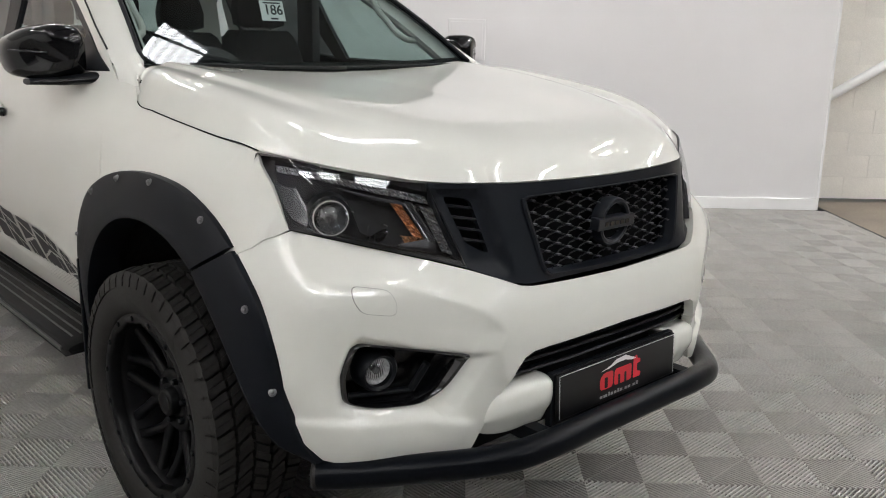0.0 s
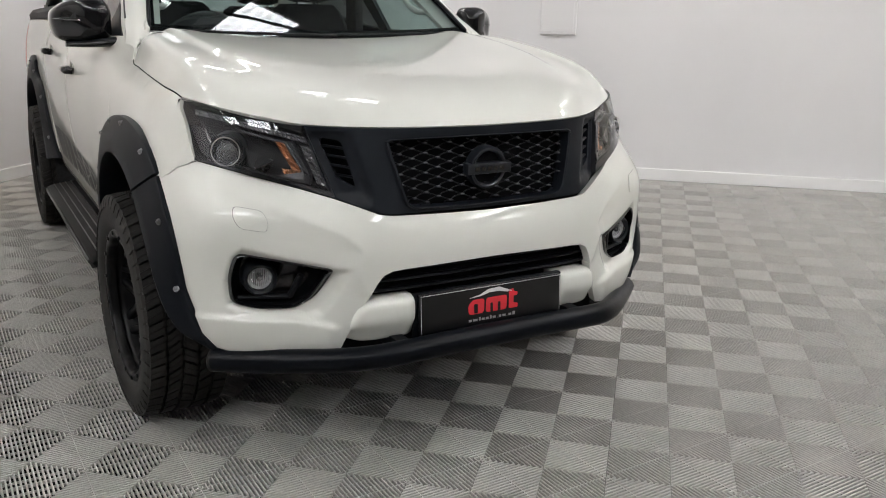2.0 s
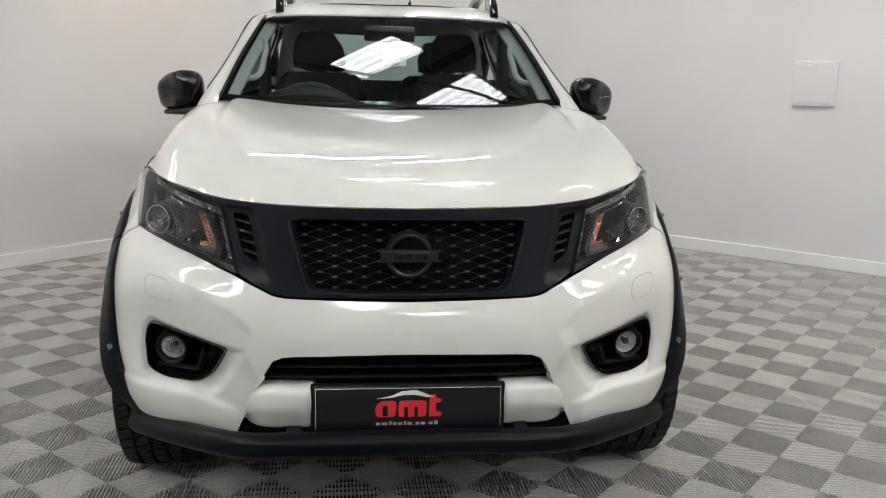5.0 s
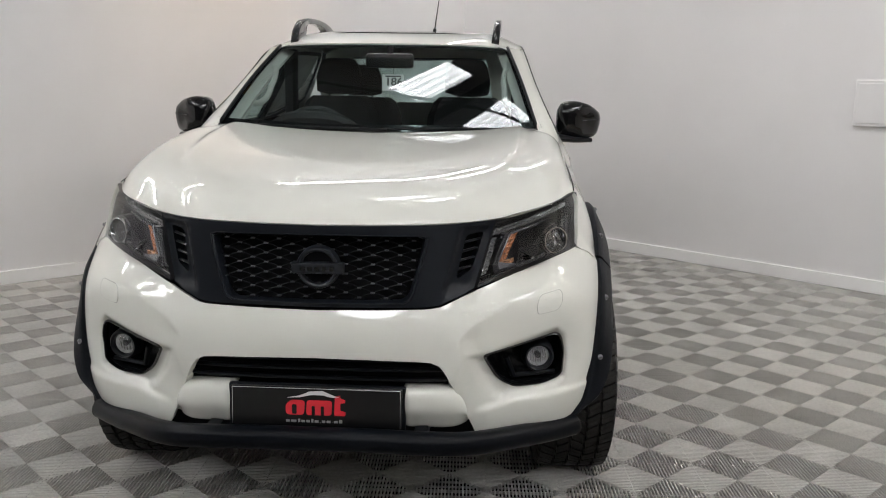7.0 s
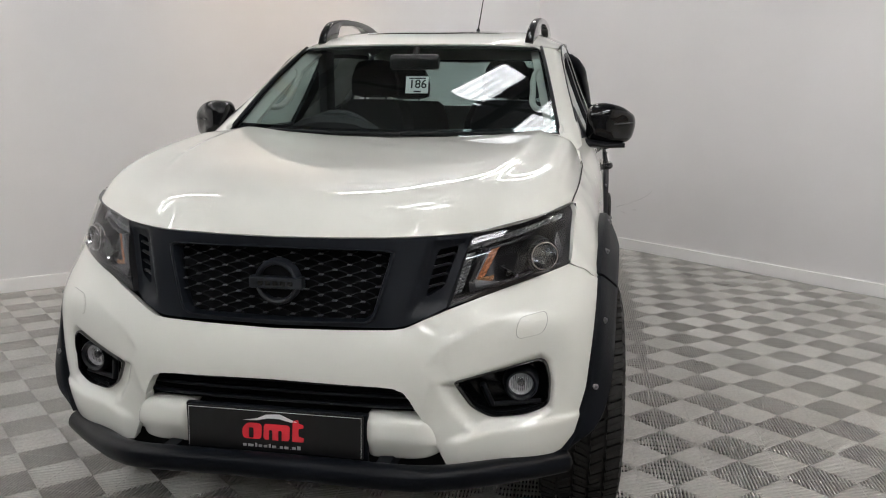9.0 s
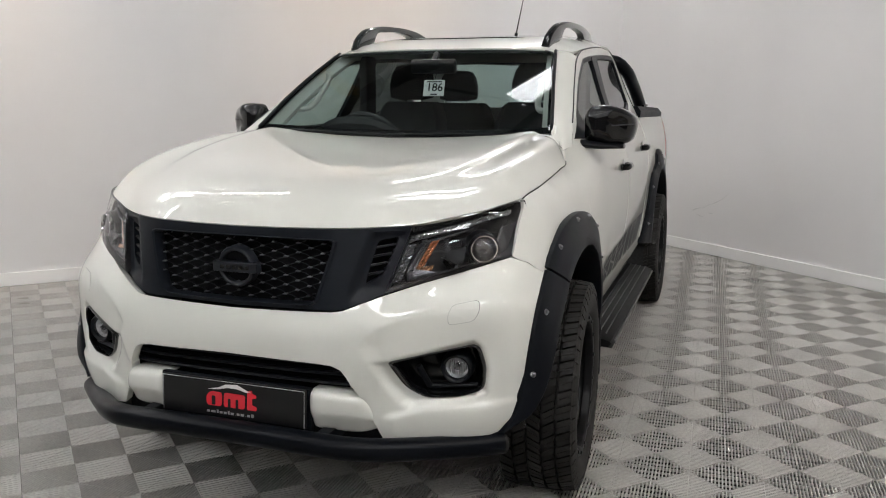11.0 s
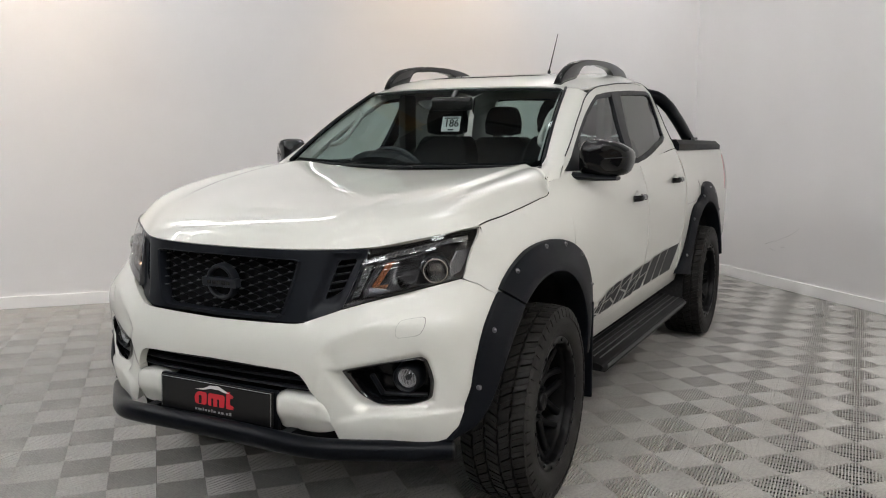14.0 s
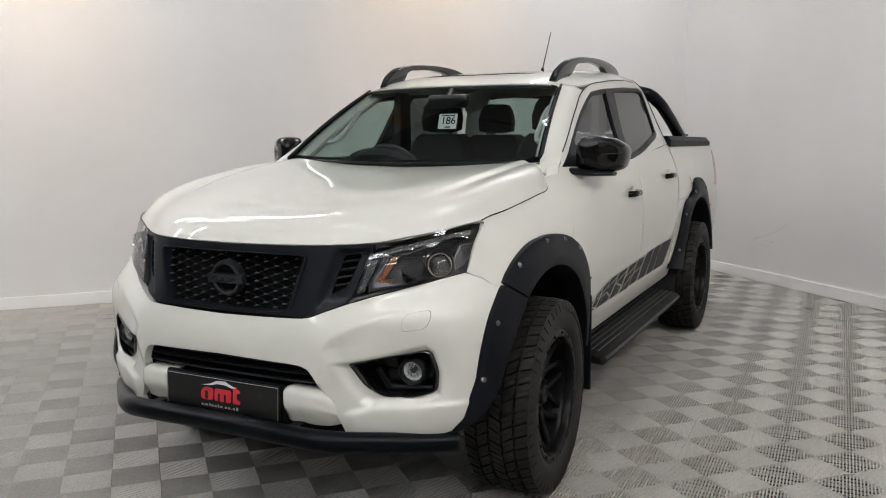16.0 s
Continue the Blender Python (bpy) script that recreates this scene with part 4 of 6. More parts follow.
def on_wing(y, z):
    """The wing's skin, its upper edge turned in to meet the bonnet."""
    ze = np.interp(y, (-.464, -.412, -.28, -.12, .08, .2), (1.151, 1.1595, 1.1695, 1.1855, 1.2075, 1.226))
    xe = np.interp(y, (-.462, -.41, -.28, -.12, .08, .2), (.799, .802, .808, .812, .813, .810)) + .0038
    t = min(max((z - ze + .03) / .03, 0), 1) * min(max((.24 - y) / .06, 0), 1)
    zl = np.interp(y, (-.602, -.588, -.562, -.541, -.504, -.49), (.986, .9735, .960, .9405, .922, .914))
    d = (z - zl) / .06
    low = np.interp(y, (-.61, -.568, -.547, -.509, -.47, -.40), (-.005, .014, .019, .016, .008, 0)) * math.exp(-d * d)
    return Vector((side_x(y, z) + low + (xe - side_x(y, z)) * t * t, y, z))


both("front_wing", lambda: panel(wing, [], on_wing, steps(-.6, .36, .035), steps(.85, 1.35, .03)), PAINT, truck, "pearl white front wing", solid=0.012, edge=50)

# ---- wheel arch flares: bolted black bands ----
def band(outer, inner, n=26):
    """A band between two curves: lip on the body, swelling, rolled inner edge."""
    a, b = curve(outer, n), curve(inner, n)
    rows = []
    for p, q in zip(a, b):
        d = q - p
        up = Vector((1, 0, 0)) - d * (d.x / d.length_squared)
        up = (up.normalized() + Vector((0.35, 0, 0))) * 0.9
        out = [p - Vector((.02, 0, 0)), p + up * .004, p + d * .02 + up * .009, p + d * .10 + up * .013, p + d * .35 + up * .012, p + d * .70 + up * .010, p + d * .93 + up * .006, q, q + d * .02 - Vector((.012, 0, 0)), q - d * .02 - Vector((.10, 0, 0))]
        rows.append(out)
    bm = bmesh.new()
    vs = grid(bm, rows)
    bm.faces.new(vs[0])
    bm.faces.new(vs[-1][::-1])
    bmesh.ops.recalc_face_normals(bm, faces=bm.faces[:])
    return bm, a, b


def rivet(p, q, t):
    d = q - p
    up = (Vector((1, 0, 0)) - d * (d.x / d.length_squared)).normalized()
    m = Matrix.Translation(p + d * t + up * .0145 + Vector((.003, 0, 0))) @ up.to_track_quat("X", "Z").to_matrix().to_4x4()
    bm = bmesh.new()
    revolve(bm, [(-.004, .0105), (.0002, .0098), (.001, .007)], "x", 16, m)
    vs = revolve(bm, [(-.002, .0068), (.004, .0062), (.0065, .004), (.007, .002)], "x", 14, m)
    disc_close(bm, vs[-1])
    face_out(bm, lambda c: up)
    return bm


def edge_of(x, z):
    return (x, front_y(x, z), z)


LOW_OUT = [(.886, -.486, .922), edge_of(.888, .86), edge_of(.884, .80), edge_of(.879, .74), edge_of(.867, .62), edge_of(.851, .532), edge_of(.836, .48), edge_of(.802, .434)]
LOW_IN = [(.952, -.382, .856), (.950, -.440, .80), (.948, -.492, .745), (.946, -.54, .69), (.940, -.598, .61), (.924, -.640, .54), (.893, -.672, .485), (.822, -.695, .436)]
UP_OUT = [(.885, -.480, .930), (.888, -.405, .982), (.893, -.27, 1.032), (.898, -.09, 1.055), (.901, .09, 1.046), (.903, .27, 1.005), (.904, .41, .935), (.903, .50, .82), (.898, .535, .70), (.884, .54, .53)]
UP_IN = [(.952, -.376, .862), (.955, -.29, .908), (.957, -.18, .936), (.959, -.08, .942), (.960, .06, .918), (.959, .20, .848), (.956, .30, .745), (.952, .355, .63), (.948, .365, .56), (.944, .37, .50)]


# rear arch: dips round the fuel flap, tapers towards the sill
REAR_OUT = [(.884, 2.36, .560), (.893, 2.46, .640), (.898, 2.54, .710), (.900, 2.63, .820), (.902, 2.70, .925), (.903, 2.76, .972), (.904, 2.91, .990), (.904, 3.015, 1.020), (.903, 3.02, 1.075), (.901, 3.09, 1.112), (.900, 3.24, 1.120), (.900, 3.38, 1.105), (.900, 3.53, 1.050), (.898, 3.66, .950), (.896, 3.75, .810), (.894, 3.80, .66), (.890, 3.82, .56)]
REAR_IN = [(.945, AXLE_R - .590 * math.cos(radians(a)), HUB_Z + .580 * math.sin(radians(a))) for a in (13, 20, 29, 40, 51, 59, 68, 76, 82, 88, 97, 107, 119, 132, 146, 159, 168)]


for k in (1, -1):
    for outer, inner, bolts, spot_t in ((LOW_OUT, LOW_IN, (7.0, 16.5), .24), (UP_OUT, UP_IN, (2.2, 7.6, 11.8, 16.0, 20.5), .17), (REAR_OUT, REAR_IN, (2.2, 6.2, 11.2, 14.6, 17.4, 21.0, 24.2), .3)):
        bm, a, b = band(outer, inner)
        arch = part("arch_flare", bm if k > 0 else flipped(bm), BLACK_FLARE, truck, "black plastic wheel arch flare with steel bolts", edge=32)
        for t in bolts:
            n = int(t)
            bm = rivet(a[n].lerp(a[n + 1], t - n), b[n].lerp(b[n + 1], t - n), spot_t)
            part("bolt", bm if k > 0 else flipped(bm), STEEL, arch)

# wheel wells
for k in (1, -1):
    for cy in (AXLE_F, AXLE_R):
        bm = bmesh.new()
        rows = [[Vector((x, cy - (.57 if cy < 1 else .612) * math.cos(radians(a)), HUB_Z + (.57 if cy < 1 else .60) * math.sin(radians(a)))) for x in (.90, .75, .5)] for a in np.linspace(10 if cy < 1 else -12, 192, 20)]
        grid(bm, rows)
        for r0, r1 in zip(rows, rows[1:]):
            bm.faces.new([bm.verts.new(c) for c in (r0[2], r1[2], Vector((.5, cy, HUB_Z)))])
        part("wheel_well", bm if k > 0 else flipped(bm), WELL_BLACK, truck)
    bm = bmesh.new()
    brick_of(bm, (.74, .455, .27), (.94, .470, .72))
    part("mud_flap", bm if k > 0 else flipped(bm), BLACK_FLARE, truck, smooth=False, bevel=0.004)

# ---- wheels: built once round the axle, turned outwards to +x ----
def tyre_mesh():
    bm = bmesh.new()
    w = 0.138
    prof = [(.105, .258), (.118, .268), (.131, .284), (.138, .305), (.139, .33), (.134, .356), (.124, .377), (.112, .387)]
    prof = [(a, r) for a, r in prof] + [(.112 - .224 * t, .389) for t in (0.1, 0.3, 0.5, 0.7, 0.9)] + [(-a, r) for a, r in prof[::-1]]
    prof = [(a, min(r, .381)) for a, r in prof]
    revolve(bm, prof, "x", 96)
    # raised bars on the sidewall
    for j in range(40):
        a = 2 * math.pi * j / 40
        if j % 20 < 11:
            for s in (1, -1):
                vs = [bm.verts.new((.1400 * s, r * math.cos(b), r * math.sin(b))) for r, b in ((.310, a), (.310, a + .09), (.330, a + .09), (.330, a))]
                bm.faces.new(vs)
    bmesh.ops.recalc_face_normals(bm, faces=bm.faces[:])
    return as_mesh("tyre", bm, RUBBER, True)


def tread_mesh():
    bm = bmesh.new()
    # tread blocks in five ribs, staggered, with stepped shoulder lugs
    n = 50
    for rib, (x0, x1) in enumerate(((-.128, -.080), (-.072, -.030), (-.022, .022), (.030, .072), (.080, .128))):
        for i in range(n):
            a0 = 2 * math.pi * (i + (0.5 if rib % 2 else 0) + 0.1 * rib) / n
            a1 = a0 + 2 * math.pi / n * 0.83
            skew = (0.35, -0.5, 0.5, -0.5, -0.35)[rib] * 2 * math.pi / n
            tall = .400 - (.0018 if (i * 7 + rib) % 3 == 0 else 0)
            for b0, b1, e0, e1 in ((a0, a0 + (a1 - a0) * .485, x0, x1), (a0 + (a1 - a0) * .52, a1, x0 + .003, x1 - .002)):
                vs = []
                for a, x, top in ((b0, e0, 0), (b1, e0, 0), (b1, e1, 0), (b0, e1, 0), (b0, e0, 1), (b1, e0, 1), (b1, e1, 1), (b0, e1, 1)):
                    b = a + skew * (x - (x0 + x1) / 2) / (x1 - x0)
                    out = abs(x) > 0.11
                    r = (.362 if out else .379) if not top else (.392 if out else tall)
                    vs.append(bm.verts.new((x, r * math.cos(b), r * math.sin(b))))
                for q in ((4, 5, 6, 7), (0, 1, 5, 4), (1, 2, 6, 5), (2, 3, 7, 6), (3, 0, 4, 7)):
                    bm.faces.new([vs[j] for j in q])
            if rib in (0, 4):
                s = 1 if rib == 4 else -1
                vs = []
                for a in (a0, a1):
                    for x, r in ((.126 * s, .392), (.134 * s, .376), (.139 * s, .352), (.130 * s, .352)):
                        vs.append(bm.verts.new((x, r * math.cos(a), r * math.sin(a))))
                for q in ((0, 1, 5, 4), (1, 2, 6, 5), (0, 4, 7, 3), (0, 3, 2, 1), (4, 5, 6, 7), (2, 3, 7, 6)):
                    bm.faces.new([vs[j] for j in q])
    bmesh.ops.recalc_face_normals(bm, faces=bm.faces[:])
    return as_mesh("tread", bm, RUBBER, False)


def rim_mesh():
    bm = bmesh.new()
    revolve(bm, [(.112, .254), (.122, .275), (.118, .279), (.106, .275), (.100, .254), (.07, .242), (-.02, .232), (-.08, .228), (-.10, .256)], "x", 72)
    return as_mesh("rim", bm, RIM_BLACK, True)


def lip_mesh():
    bm = bmesh.new()
    revolve(bm, [(.092, .240), (.116, .243), (.124, .248), (.124, .268), (.116, .275)], "x", 96)
    # scalloped inner edge between the bolts
    for v in bm.verts:
        r = math.hypot(v.co.y, v.co.z)
        if r < .25:
            q = 1 - .016 * math.cos(16 * math.atan2(v.co.z, v.co.y)) ** 3
            v.co.y, v.co.z = v.co.y * q, v.co.z * q
    return as_mesh("beadlock_ring", bm, RIM_BLACK, True)


def spoke_mesh():
    """One forked spoke from hub to rim."""
    bm = bmesh.new()
    for sg in (1, -1):
        rows = []
        for r, b, x, wd in ((.075, 0, .030, .024), (.11, sg * .03, .032, .020), (.145, sg * .09, .037, .016), (.19, sg * .19, .048, .013), (.240, sg * .27, .066, .015)):
            c, tan = Vector((x, r * math.cos(b), r * math.sin(b))), Vector((0, -math.sin(b), math.cos(b)))
            rows.append([c + tan * wd + Vector((-.016, 0, 0)), c + tan * wd, c + tan * wd * .7 + Vector((.006, 0, 0)), c - tan * wd * .7 + Vector((.006, 0, 0)), c - tan * wd, c - tan * wd + Vector((-.016, 0, 0))])
        grid(bm, rows, loop=True)
    bmesh.ops.recalc_face_normals(bm, faces=bm.faces[:])
    return as_mesh("spoke", bm, RIM_BLACK, True)


def hub_mesh():
    bm = bmesh.new()
    vs = revolve(bm, [(-.06, .23), (-.06, .100), (.01, .098), (.038, .094), (.045, .086), (.040, .060), (.034, .048), (.042, .042)], "x", 40)
    disc_close(bm, vs[-1])
    bmesh.ops.recalc_face_normals(bm, faces=bm.faces[:])
    return as_mesh("hub", bm, RIM_BLACK, True)


def cap_mesh():
    bm = bmesh.new()
    vs = revolve(bm, [(.034, .042), (.066, .040), (.073, .035), (.073, .027), (.070, .023), (.070, .006)], "x", 32)
    disc_close(bm, vs[-1])
    return as_mesh("centre_cap", bm, RIM_BLACK, True)


def nut_mesh():
    bm = bmesh.new()
    vs = revolve(bm, [(.0, .011), (.018, .010), (.022, .006)], "x", 6)
    disc_close(bm, vs[-1])
    return as_mesh("lug_nut", bm, BLACK_SATIN, False)


def screw_mesh():
    bm = bmesh.new()
    vs = revolve(bm, [(.0, .0085), (.005, .0075), (.006, .005)], "x", 6)
    disc_close(bm, vs[-1])
    return as_mesh("ring_bolt", bm, BLACK_SATIN, False)


TYRE, TREAD, RIM, LIP, SPOKE, HUB, CAP, NUT, SCREW = tyre_mesh(), tread_mesh(), rim_mesh(), lip_mesh(), spoke_mesh(), hub_mesh(), cap_mesh(), nut_mesh(), screw_mesh()
for x, cy in ((.840, AXLE_F), (-.840, AXLE_F), (.835, AXLE_R), (-.835, AXLE_R)):
    wheel = new("wheel")
    wheel.empty_display_size = 0.1
    wheel.parent = truck
    wheel.matrix_basis = pose(x, cy, HUB_Z, 0, 0, (0 if x > 0 else 180) + 2.5 * (cy < 1)) @ pose(0, 0, 0, 13 + 20 * (x > 0) + 31 * (cy > 1))
    wheel["label"] = "satin black forked-spoke alloy wheel with all-terrain tyre"
    for nm, me in (("tyre", TYRE), ("rim", RIM), ("hub", HUB), ("beadlock_ring", LIP), ("centre_cap", CAP)):
        new(nm, me).parent = wheel
    tread = new("tread", TREAD)
    tread.parent = wheel
    tagged(tread, "", "", "", "stuff")
    for i in range(8):
        o = new("spoke", SPOKE)
        o.parent = wheel
        o.matrix_basis = pose(0, 0, 0, 45 * i)
    for i in range(6):
        o = new("lug_nut", NUT)
        o.parent = wheel
        o.location = (.036, .066 * math.cos(math.pi * i / 3), .066 * math.sin(math.pi * i / 3))
    for i in range(16):
        o = new("ring_bolt", SCREW)
        o.parent = wheel
        o.location = (.1235, .258 * math.cos(math.pi * i / 8), .258 * math.sin(math.pi * i / 8))

# ---- doors and body sides ----
def belt(y):
    return float(np.interp(y, (.3, .9, 1.5, 1.9, 2.2, 2.55), (1.283, 1.285, 1.291, 1.330, 1.360, 1.376)))


door_f = [(.315, 1.2), (.340, belt(.34)), (.9, belt(.9)), (1.545, belt(1.545)), (1.545, .62), (1.50, .585), (.56, .545), (.50, .60)] + arc(AXLE_F, .40, .632, 170, 124, 8) + [(.311, 1.0)]
door_r = [(1.555, belt(1.555)), (2.0, belt(2.0)), (2.535, belt(2.535)), (2.535, 1.15), (2.522, 1.0), (2.487, .90), (2.448, .80), (2.428, .70), (2.40, .64), (2.345, .60), (2.25, .585), (1.60, .585), (1.555, .62)]
cuts_z = steps(.54, 1.37, .025)


def scallop(y, z):
    """The pressed hollow low along the doors."""
    d = (z - 0.70) / 0.10
    return -0.012 * math.exp(-d * d) * min(max((y - .45) / .5, 0), 1) * min(max((2.6 - y) / .4, 0), 1)


on_door = lambda y, z: Vector((side_x(y, z) + scallop(y, z), y, z))
doors = []
for nm, outline in (("front_door", door_f), ("rear_door", door_r)):
    doors.append(both(nm, lambda: panel(outline, [], on_door, steps(outline[0][0] if nm != "front_door" else .3, 2.56, .06), cuts_z), PAINT, truck, "pearl white cab door", solid=0.012, edge=50))
# dark gaps behind the shut lines, and sills
both("body_inner", lambda: panel([(.26, 1.29), (2.6, 1.35), (2.6, .62), (.45, .55), (.34, .9)], [], on_side(-0.022), steps(.3, 2.6, .1), steps(.6, 1.3, .06)), BLACK_DEEP, truck)
both("sill", lambda: panel([(.50, .60), (2.47, .615), (2.46, .50), (.50, .48)], [], on_side(-0.004), steps(.5, 2.5, .2), steps(.48, .6, .03)), PAINT, truck, "white sill under the doors", solid=0.02)

for k in (1, -1):
    for y, z in ((1.325, 1.128), (2.245, 1.178)):
        holder = doors[0 if y < 2 else 1][0 if k > 0 else 1]
        bm = bmesh.new()
        x = side_x(y, z)
        rows = []
        for r, d in ((.058, .001), (.052, .0015), (.046, -.004), (.03, -.012), (.001, -.014)):
            rows.append([Vector((x + d + .0, y - .005 + r * math.cos(a), z + r * .8 * math.sin(a))) for a in np.linspace(0, 2 * math.pi, 24, endpoint=False)])
        grid(bm, rows, loop=True)
        face_out(bm, lambda c: Vector((1, 0, 0)))
        part("handle_cup", bm if k > 0 else flipped(bm), PAINT, holder, edge=60)
        bm = bmesh.new()
        tube(bm, curve([(x + .004, y - .085, z + .004), (x + .030, y - .07, z + .006), (x + .036, y, z + .008), (x + .030, y + .055, z + .006), (x + .008, y + .075, z + .004)], 14), .0145, 10, flat=1.15)
        part("door_handle", bm if k > 0 else flipped(bm), BLACK_GLOSS, holder, "black pull door handle")

# ---- roof, pillars and glass ----
WS_LOW = [(0, .372, 1.312), (.3, .385, 1.315), (.55, .405, 1.325), (.708, .387, 1.336)]
WS_TOP = [(0, .985, 1.722), (.3, .992, 1.720), (.48, 1.008, 1.715), (.582, 1.028, 1.709)]


def screen_rows(s1, t0, t1, off=0.0, nu=18, nv=14):
    a, b = curve(WS_LOW, 24), curve(WS_TOP, 24)
    rows = []
    for j in range(nv + 1):
        t = t0 + (t1 - t0) * j / nv
        row = []
        for i in range(nu + 1):
            s = s1 * i / nu
            k = min(int(s * 24), 23)
            f = s * 24 - k
            c = a[k].lerp(a[k + 1], f).lerp(b[k].lerp(b[k + 1], f), t)
            row.append(c + Vector((0, -.55, .83)) * (0.018 * math.sin(math.pi * t) + off))
        rows.append(row)
    return rows


bm = bmesh.new()
grid(bm, screen_rows(1.0, 0.0, 1.0))
face_out(bm, lambda c: Vector((0, -1, 1)))
mirrored(bm)
screen = part("windscreen", bm, GLASS, truck, "laminated windscreen glass")
screen.visible_shadow = False
screen.modifiers.clear()


def screen_normal(c):
    """The glass is bent round its edges and eases towards the roof."""
    a = .693 - .111 * ((c.z - 1.312) / .41 - .5)
    return Vector((-.03 * c.x + .281 * c.x ** 3, -math.sin(a), math.cos(a))).normalized()


screen.data.normals_split_custom_set_from_vertices([screen_normal(v.co) for v in screen.data.vertices])
bm = bmesh.new()
for s in ((0.975, 1.0, 0.0, 1.0), (0.0, 1.0, 0.962, 1.0), (0.0, 1.0, 0.0, 0.06)):
    rows = screen_rows(1.0, s[2], s[3], -0.003, 40, 10)
    k0 = int(round(s[0] * 40))
    grid(bm, [r[k0:] for r in rows])
face_out(bm, lambda c: Vector((0, -1, 1)))
mirrored(bm)
part("screen_border", bm, BLACK_GLOSS, screen, "black printed border of the windscreen")
# seal and cowl
def screen_corner(r0, r1, off):
    """A strip round the screen's upper corner, between two radii; the outer one is the corner itself when r1 is 0."""
    sheet = screen_rows(1.0, 0.0, 1.0, off, 48, 48)
    rows = []
    for j in range(7):
        row = []
        for i in range(13):
            w = math.pi / 2 * i / 12
            c, n = math.cos(w), math.sin(w)
            far = 1 / max(c, n)
            q = r0 + (far - r0) * j / 6 if r1 == 0 else r0 + (r1 - r0) * j / 6
            x, y = (1 - .085 + .085 * c * q) * 48, (1 - .075 + .075 * n * q) * 48
            a, b = min(int(x), 47), min(int(y), 47)
            row.append(sheet[b][a].lerp(sheet[b][a + 1], x - a).lerp(sheet[b + 1][a].lerp(sheet[b + 1][a + 1], x - a), y - b))
        rows.append(row)
    bm = bmesh.new()
    grid(bm, rows)
    face_out(bm, lambda c: Vector((0, -1, 1)))
    return bm


for k in (1, -1):
    bm = screen_corner(1.0, 0, .004)
    part("screen_corner", bm if k > 0 else flipped(bm), PAINT, truck, "white rounded corner of the screen frame")
    bm = screen_corner(.80, 1.02, .003)
    part("corner_border", bm if k > 0 else flipped(bm), BLACK_SATIN, screen, "black printed border of the windscreen")
edge_pts = [r[-1] for r in screen_rows(1.0, 0.0, 1.0)]
for k in (1, -1):
    bm = bmesh.new()
    tube(bm, [c + Vector((.004, -.001, .004)) for c in edge_pts], 0.008, 6)
    part("screen_seal", bm if k > 0 else flipped(bm), BLACK_SATIN, screen, edge=100)
bm = bmesh.new()
grid(bm, [[Vector(c) + Vector((0, d, h)) for c in curve(WS_LOW, 20)] for d, h in ((-.10, -.03), (-.03, -.016), (.012, -.004))])
face_out(bm, lambda c: Vector((0, 0, 1)))
mirrored(bm)
part("cowl", bm, BLACK_SATIN, truck, "black scuttle panel")
for pts in ([(.62, .352, 1.330), (.35, .375, 1.325), (.02, .368, 1.320)], [(.05, .355, 1.318), (-.3, .37, 1.324), (-.55, .39, 1.332)]):
    bm = bmesh.new()
    tube(bm, curve(pts, 8), 0.007, 6)
    part("wiper", bm, BLACK_SATIN, truck, "black wiper arm parked on the glass", edge=100)

R0 = [(0, .985, 1.728), (.3, .992, 1.726), (.48, 1.008, 1.721), (.595, 1.033, 1.711)]
R1 = [(0, 1.08, 1.755), (.3, 1.085, 1.753), (.51, 1.10, 1.746), (.645, 1.13, 1.712)]
R2 = [(0, 1.3, 1.798), (.3, 1.3, 1.796), (.53, 1.31, 1.782), (.660, 1.33, 1.735)]
R3 = [(0, 1.8, 1.840), (.3, 1.8, 1.838), (.53, 1.8, 1.824), (.656, 1.8, 1.772)]
R4 = [(0, 2.3, 1.852), (.3, 2.3, 1.850), (.53, 2.3, 1.836), (.654, 2.3, 1.782)]
R5 = [(0, 2.47, 1.838), (.3, 2.47, 1.836), (.52, 2.46, 1.822), (.648, 2.44, 1.762)]
R6 = [(0, 2.52, 1.80), (.3, 2.52, 1.80), (.52, 2.51, 1.785), (.65, 2.48, 1.75)]
bm = bmesh.new()
grid(bm, loft([R0, R1, R2, R3, R4, R5, R6], 20, 36))
face_out(bm, lambda c: Vector((0, 0, 1)))
mirrored(bm)
roof_skin = part("roof", bm, PAINT, truck, "pearl white cab roof", solid=0.01, edge=50)
bm = bmesh.new()
rows = loft([R2, R3], 10, 8)
grid(bm, [[Vector((c.x * 0.62, c.y, hermite([r[0] for r in ((0, 0), (.3, 1), (.682, 2))], (1.798 + (c.y - 1.3) * .084 + .0045, 1.796 + (c.y - 1.3) * .084 + .0045, 1.76), abs(c.x * 0.62)))) for c in r] for r in rows])
face_out(bm, lambda c: Vector((0, 0, 1)))
mirrored(bm)
part("sunroof", bm, BLACK_GLOSS, roof_skin, "dark glass sunroof panel", solid=0.006)
bm = bmesh.new()
grid(bm, loft([[(x * .97, y, z - .022) for x, y, z in s] for s in (R0, R2, R3, R4, R5)], 10, 12))
mirrored(bm)
part("headliner", bm, HEADLINER, truck)

def frame_shift(z):
    """How far the door frame leans back, from the belt up to the roof."""
    return float(np.interp(z, (1.30, 1.40, 1.60, 1.70), (0, 1, 1, 0)))


